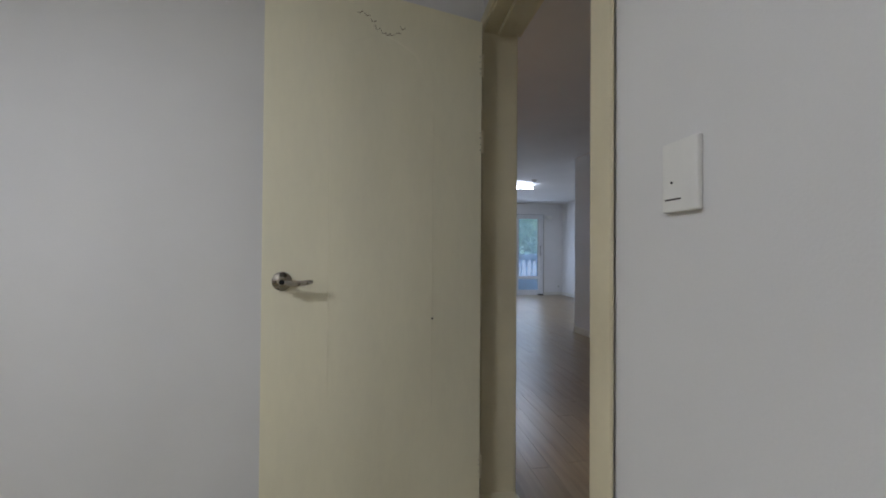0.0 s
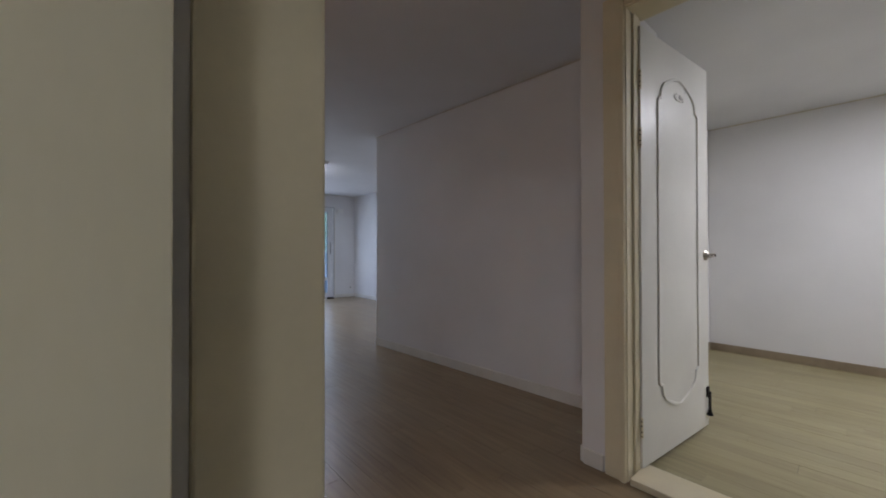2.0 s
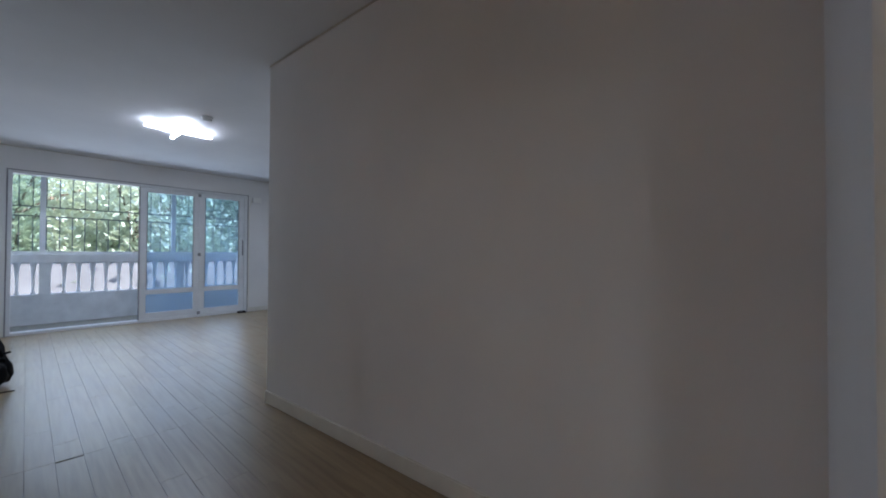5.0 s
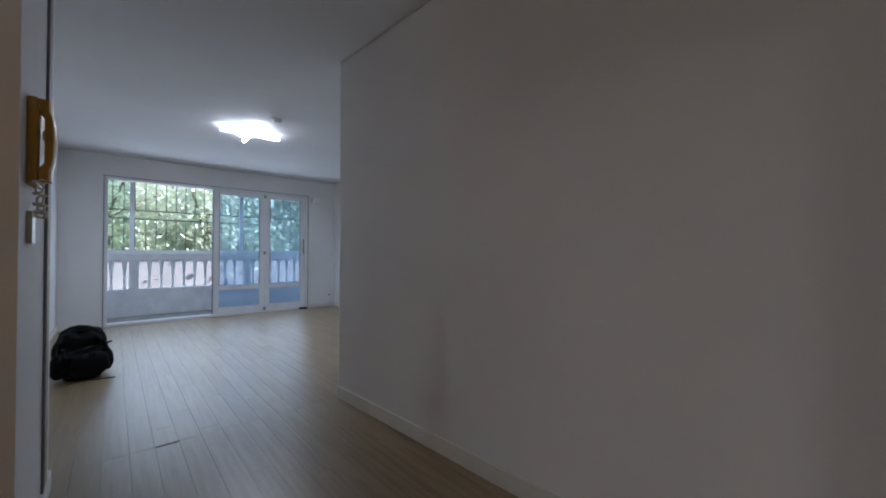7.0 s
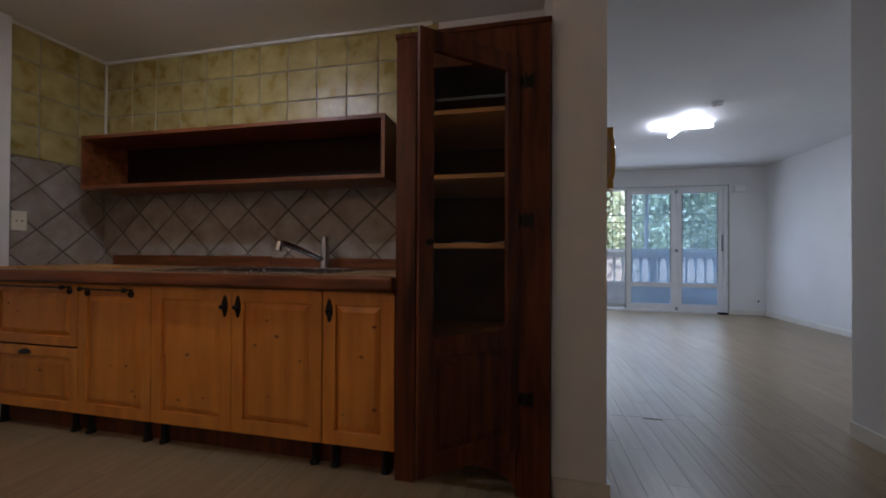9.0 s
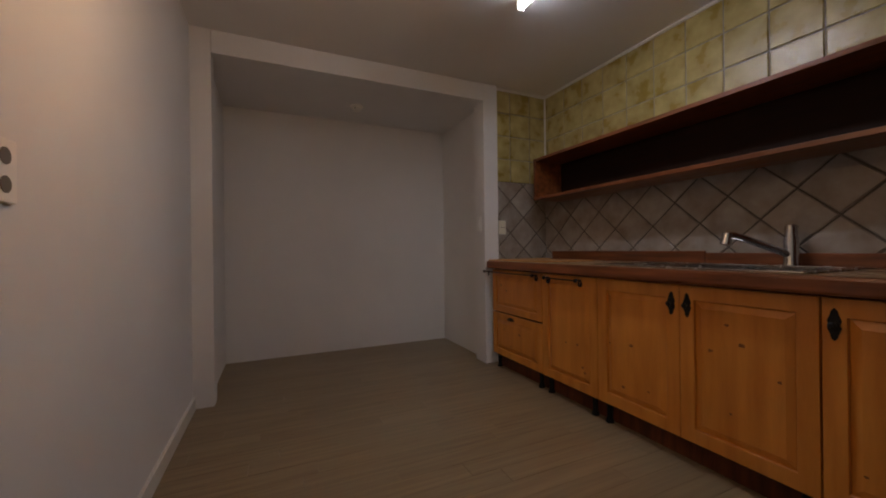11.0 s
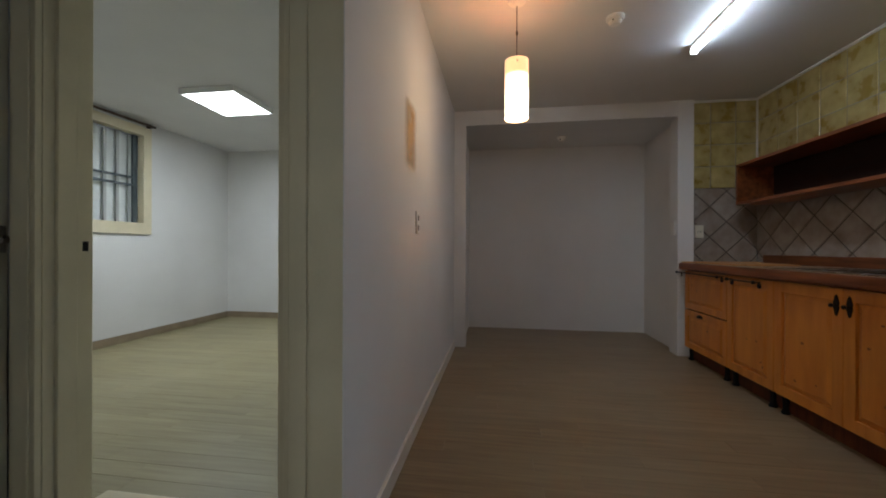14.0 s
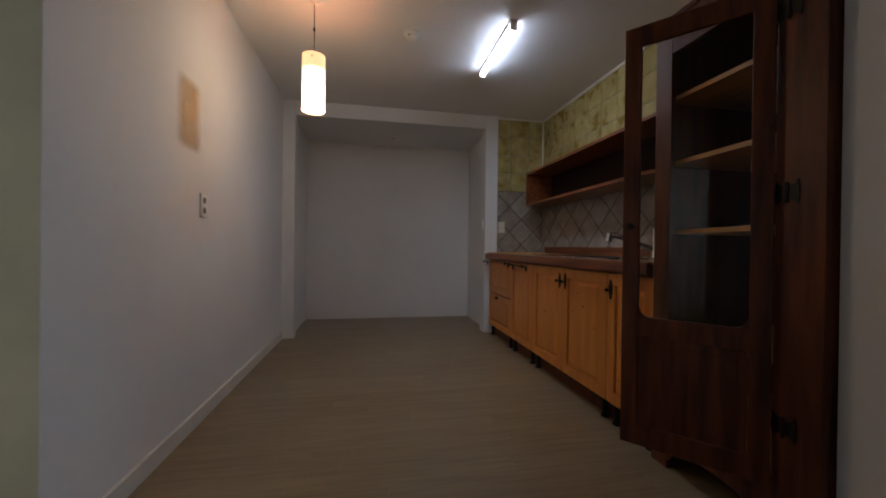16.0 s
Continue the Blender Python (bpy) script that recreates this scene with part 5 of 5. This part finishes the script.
# ---- small bedroom window ----
wc = thing("window_3", "cream framed bedroom window with frosted panes and bars", "window", kind="structure")
for n, b in (("frame_side", (WCX0 - 0.06, WCX0 + 0.03, -6.30, -6.222, WCZ0 - 0.09, WCZ1 + 0.06)), ("frame_side", (WCX1 - 0.03, WCX1 + 0.06, -6.30, -6.222, WCZ0 - 0.09, WCZ1 + 0.06)), ("frame_head", (WCX0 + 0.0305, WCX1 - 0.0305, -6.30, -6.222, WCZ1 - 0.03, WCZ1 + 0.06)), ("window_sill", (WCX0 + 0.0305, WCX1 - 0.0305, -6.30, -6.215, WCZ0 - 0.09, WCZ0 + 0.03))):
    part(n, B(b, bevel=0.004), TRIM, wc)
part("pane", B((WCX0 + 0.031, WCX1 - 0.031, -6.38, -6.372, WCZ0 + 0.031, WCZ1 - 0.031)), FROST, wc, "milky frosted pane")
for k in range(10):
    x = WCX0 + 0.09 + 0.125 * k
    part("bar", B((x - 0.014, x + 0.014, -6.352, -6.33, WCZ0 + 0.031, WCZ1 - 0.031), bevel=0.002), mat("grey_bar_c", (0.42, 0.43, 0.42), 0.6), wc)
for z in (1.62, 1.70):
    part("cross_bar", B((WCX0 + 0.031, WCX1 - 0.031, -6.328, -6.31, z - 0.011, z + 0.011)), BAR, wc)
part("sash_edge", B((WCX0 + 0.031, WCX0 + 0.075, -6.33, -6.305, WCZ0 + 0.031, WCZ1 - 0.031)), BAR, wc)
bm = bmesh.new()
cyl(bm, (WCX0 - 0.08, -6.20, WCZ1 + 0.085), (WCX1 + 0.1, -6.20, WCZ1 + 0.085), 0.012, seg=10)
for x in (WCX0 - 0.02, WCX1 + 0.02):
    box(bm, x - 0.01, x + 0.01, -6.239, -6.19, WCZ1 + 0.06, WCZ1 + 0.10)
tagged(new("curtain_rail", mesh_of("curtain_rail", bm, mat("brown_rail", (0.10, 0.06, 0.035), 0.5), True)), "dark brown curtain rail above the bedroom window", "curtain rail")

# ---- outside ----
solid("ground", B((-400, 400, 5.7, 700, -1.3, -0.9)), GROUND, "pale ground of the yard outside", "ground")
solid("ground_near", B((-400, 400, -400, 5.69, -1.3, -0.92)), GROUND, "pale ground under the house", "ground")
solid("house_wall", B((2.11, 14, 4.30, 4.60, -0.9, 3.4), (-16, -2.51, 4.30, 4.60, -0.9, 3.4)), CONC, "painted outer wall of the house", "wall")
solid("roof", B((-16, 14, -14, 5.7, 2.46, 2.75)), CONC, "flat concrete roof slab", "roof")
solid("house_wall_back", B((-16, 14, -7.2, -7.0, -0.9, 2.44)), CONC, "painted outer wall of the house", "wall")

# added backdrop: catches the sun so the gaps between balusters look bright
bm = B((-22, 24, 9.2, 9.35, -0.9, 0.80), (-22, 24, 9.17, 9.38, 0.8005, 0.87), bevel=0.01)
solid("boundary_wall", bm, mat("grey_backdrop", (0.14, 0.145, 0.148), 0.85, var=0.12, scale=1.5, bump=0.4, bscale=25), "added grey backdrop wall behind the balusters", "wall")


def tree(m, height, seed, spread):
    rr = random.Random(seed)
    t = thing("tree", "leafy green tree in the yard outside the balcony", "tree", "trees outside the balcony", m)
    bm = bmesh.new()
    top = height * 0.55
    tube(bm, [(0.06 * math.sin(k), 0.05 * math.cos(1.7 * k), top * k / 6) for k in range(7)], 0.11, 8)
    for v in bm.verts:
        f = 1 - 0.5 * v.co.z / top
        v.co.x *= f
        v.co.y *= f
    tips = []
    for k in range(13):
        a, z = rr.uniform(0, 6.28), rr.uniform(0.3, 1.0) * top
        e = Vector((math.cos(a) * spread * rr.uniform(0.5, 0.95), math.sin(a) * spread * rr.uniform(0.5, 0.95), z + height * rr.uniform(0.12, 0.4)))
        s = Vector((0, 0, z))
        tube(bm, [s.lerp(e, i / 4) + Vector((0, 0, 0.12 * math.sin(math.pi * i / 4))) for i in range(5)], 0.035, 6)
        tips += [s.lerp(e, q) for q in (0.45, 0.7, 0.9, 1.0)]
    part("trunk", bm, BARK, t)
    verts, faces = [], []
    for _ in range(6500):
        c = rr.choice(tips) + Vector([rr.gauss(0, 0.42) for _ in range(3)])
        s = rr.uniform(0.06, 0.13)
        u = Vector([rr.gauss(0, 1) for _ in range(3)]).normalized()
        w = u.orthogonal().normalized()
        k = len(verts)
        verts += [c - u * s, c + w * s * 0.45 + u * 0.1 * s, c + u * s, c - w * s * 0.45 + u * 0.1 * s]
        faces.append((k, k + 1, k + 2, k + 3))
    me = bpy.data.meshes.new("crown")
    me.from_pydata(verts, [], faces)
    me.materials.append(LEAF)
    o = new("crown", me)
    o.parent = t
    tagged(o, "crown of many small green leaves", kind="stuff")
    return t


for k, (x, y, hgt, sp) in enumerate(((-3.6, 11.0, 4.6, 1.7), (-1.4, 12.2, 5.2, 1.9), (0.9, 10.6, 4.8, 1.8), (3.2, 12.4, 5.4, 2.0), (5.4, 11.2, 4.6, 1.8), (-6.0, 13.0, 5.4, 2.1), (7.8, 13.5, 5.4, 2.1), (2.0, 15.5, 6.4, 2.4), (-2.8, 16.0, 6.4, 2.5), (6.2, 16.5, 6.6, 2.5), (-0.4, 19.0, 7.4, 2.9), (4.2, 19.5, 7.6, 2.9), (-5.2, 19.0, 7.2, 2.8), (9.5, 18.5, 7.2, 2.8))):
    tree(pose(x, y, -0.9, 0, 0, 40 * k), hgt, 30 + k, sp)


# far woods closing the view behind the trees
rr = random.Random(77)
verts, faces = [], []
for _ in range(9000):
    c = Vector((rr.uniform(-24, 26), rr.uniform(24, 29), -0.9 + 10.5 * rr.random() ** 0.8))
    c.z *= 0.75 + 0.25 * math.sin(c.x * 0.9) * math.cos(c.x * 0.37)
    s = rr.uniform(0.2, 0.45)
    u = Vector([rr.gauss(0, 1) for _ in range(3)]).normalized()
    w = u.orthogonal().normalized()
    k = len(verts)
    verts += [c - u * s, c + w * s * 0.5, c + u * s, c - w * s * 0.5]
    faces.append((k, k + 1, k + 2, k + 3))
me = bpy.data.meshes.new("far_woods")
me.from_pydata(verts, [], faces)
me.materials.append(LEAF)
tagged(new("far_woods", me), "distant pale green woods behind the yard trees", "woods", kind="stuff")


# ---- floor planks and wall tiles ----
def planks(parent, material, rects, width=0.10, length=0.9, seed=1):
    """Boards laid along y with staggered ends, clipped to the rooms' rectangles."""
    rr = random.Random(seed)
    shared = {}
    for x0, x1, y0, y1 in rects:
        k0 = math.floor(x0 / width)
        for k in range(k0, math.ceil(x1 / width)):
            a, b = max(x0, k * width), min(x1, (k + 1) * width)
            if b - a < 0.012:
                continue
            y = y0 - random.Random(k * 7 + seed).uniform(0.0, length)
            while y < y1:
                c, e = max(y0, y), min(y1, y + length)
                if e - c > 0.02:
                    key = (round(b - a, 3), round(e - c, 3))
                    if key not in shared:
                        bm = bmesh.new()
                        w, l = (b - a) / 2 - 0.0002, (e - c) / 2 - 0.0002
                        lo = [bm.verts.new((sx * w, sy * l, -0.004)) for sx, sy in ((-1, -1), (1, -1), (1, 1), (-1, 1))]
                        hi = [bm.verts.new((sx * (w - 0.0004), sy * (l - 0.0004), 0.0)) for sx, sy in ((-1, -1), (1, -1), (1, 1), (-1, 1))]
                        bm.faces.new(hi)
                        for i in range(4):
                            bm.faces.new((lo[i], lo[(i + 1) % 4], hi[(i + 1) % 4], hi[i]))
                        shared[key] = mesh_of("plank", bm, material)
                    o = new("plank", shared[key])
                    o.location = ((a + b) / 2, (c + e) / 2, rr.uniform(-0.0004, 0.0))
                    o.rotation_euler = (rr.uniform(-0.0006, 0.0006), rr.uniform(-0.003, 0.003), 0)
                    o.parent = parent
                y += length


planks(floor, PLANK, [(-5.54, -1.945, -2.92, -0.22), (-1.945, -0.30, -4.75, -0.0), (-0.30, 0.16, -2.68, 0.0), (-1.70, 1.96, 0.0, 4.27)], seed=2)
planks(floor_c, PLANKR, [(-5.68, -2.12, -6.24, -3.12)], seed=5)
planks(floor_b, PLANKR, [(-0.29, 2.52, -5.25, -2.50)], seed=9)


def clip(poly, x0, x1, z0, z1):
    for axis, lim, keep in ((0, x0, 1), (0, x1, -1), (1, z0, 1), (1, z1, -1)):
        out = []
        for p, q in zip(poly, poly[1:] + poly[:1]):
            dp, dq = keep * (p[axis] - lim), keep * (q[axis] - lim)
            if dp >= 0:
                out.append(p)
            if dp * dq < 0:
                f = dp / (dp - dq)
                out.append((p[0] + f * (q[0] - p[0]), p[1] + f * (q[1] - p[1])))
        poly = out
        if len(poly) < 3:
            return []
    return poly


def tile_piece(parent, poly, m, material, gap, thick, rr):
    """One tile from its outline on the wall; m takes (u, out, z) into the room."""
    cx, cz = sum(p[0] for p in poly) / len(poly), sum(p[1] for p in poly) / len(poly)
    size = min(max(p[0] for p in poly) - min(p[0] for p in poly), max(p[1] for p in poly) - min(p[1] for p in poly))
    if size < 3.5 * gap:
        return

    def shrink(p, g):
        d = math.hypot(p[0] - cx, p[1] - cz)
        f = max(0.2, 1 - g * 1.3 / max(d, 1e-4))
        return (p[0] - cx) * f, (p[1] - cz) * f

    bm = bmesh.new()
    lo = [bm.verts.new((shrink(p, gap)[0], 0, shrink(p, gap)[1])) for p in poly]
    hi = [bm.verts.new((shrink(p, gap + 0.004)[0], thick, shrink(p, gap + 0.004)[1])) for p in poly]
    mid = [bm.verts.new((shrink(p, gap)[0], thick * 0.6, shrink(p, gap)[1])) for p in poly]
    n = len(poly)
    bm.faces.new(hi)
    for ra, rb in ((lo, mid), (mid, hi)):
        for i in range(n):
            bm.faces.new((ra[i], ra[(i + 1) % n], rb[(i + 1) % n], rb[i]))
    o = new("tile", mesh_of("tile", bm, material))
    o.parent = parent
    o.matrix_basis = m @ Matrix.Translation((cx, 0, cz)) @ pose(0, 0, 0, rr.uniform(-0.35, 0.35), 0, rr.uniform(-0.35, 0.35))


def tiling(name, label, m, u0, u1, zlow, zmid, ztop, sq, phase, dphase, D):
    """Square glazed tiles above, diamond-set tiles below."""
    t = thing(name, label, "tiles", kind="structure")
    rr = random.Random(len(name))
    bm = B((u0, u1, 0.0, 0.005, zmid + 0.003, ztop))
    bm.transform(m)
    part("grout", bm, GROUT, t)
    bm = B((u0, u1, 0.0, 0.005, zlow, zmid + 0.002))
    bm.transform(m)
    part("dark_grout", bm, GROUTD, t)
    row = (ztop - zmid) / 4
    k = math.floor((u0 - phase) / sq)
    while phase + k * sq < u1:
        for j in range(4):
            a, b = max(u0, phase + k * sq), min(u1, phase + (k + 1) * sq)
            if b - a > 0.02:
                z = zmid + j * row
                tile_piece(t, [(a, z), (b, z), (b, z + row), (a, z + row)], m, TILEY, 0.0035, 0.010, rr)
        k += 1
    V = 0.137
    i0 = math.floor((u0 - dphase) / D) - 1
    for i in range(i0, math.ceil((u1 - dphase) / D) + 2):
        for j in range(-1, 6):
            if (i + j) % 2:
                continue
            cu, cz = dphase + i * D, 1.073 + (j - 1) * V
            p = clip([(cu - D, cz), (cu, cz - V), (cu + D, cz), (cu, cz + V)], u0, u1, zlow, zmid)
            if len(p) >= 3:
                tile_piece(t, p, m, TILED, 0.0048, 0.010, rr)
    return t


# kitchen back wall: u runs along -x so that the tiles look along -y
MN = Matrix(((-1, 0, 0, 0), (0, -1, 0, -0.2145), (0, 0, 1, 0), (0, 0, 0, 1)))
tiling("trim_tiles_north", "yellow square tiles over beige diamond tiles behind the sink", MN, 2.17, 4.636, 0.845, 1.51, H - 0.001, 0.206, 2.746, 2.997, 0.1475)
MW = Matrix(((0, 1, 0, -4.6415), (-1, 0, 0, 0), (0, 0, 1, 0), (0, 0, 0, 1)))
tiling("trim_tiles_west", "yellow square tiles over grey diamond tiles on the side wall", MW, 0.222, 0.80, 0.845, 1.51, H - 0.001, 0.206, 0.19, 0.61, 0.1395)
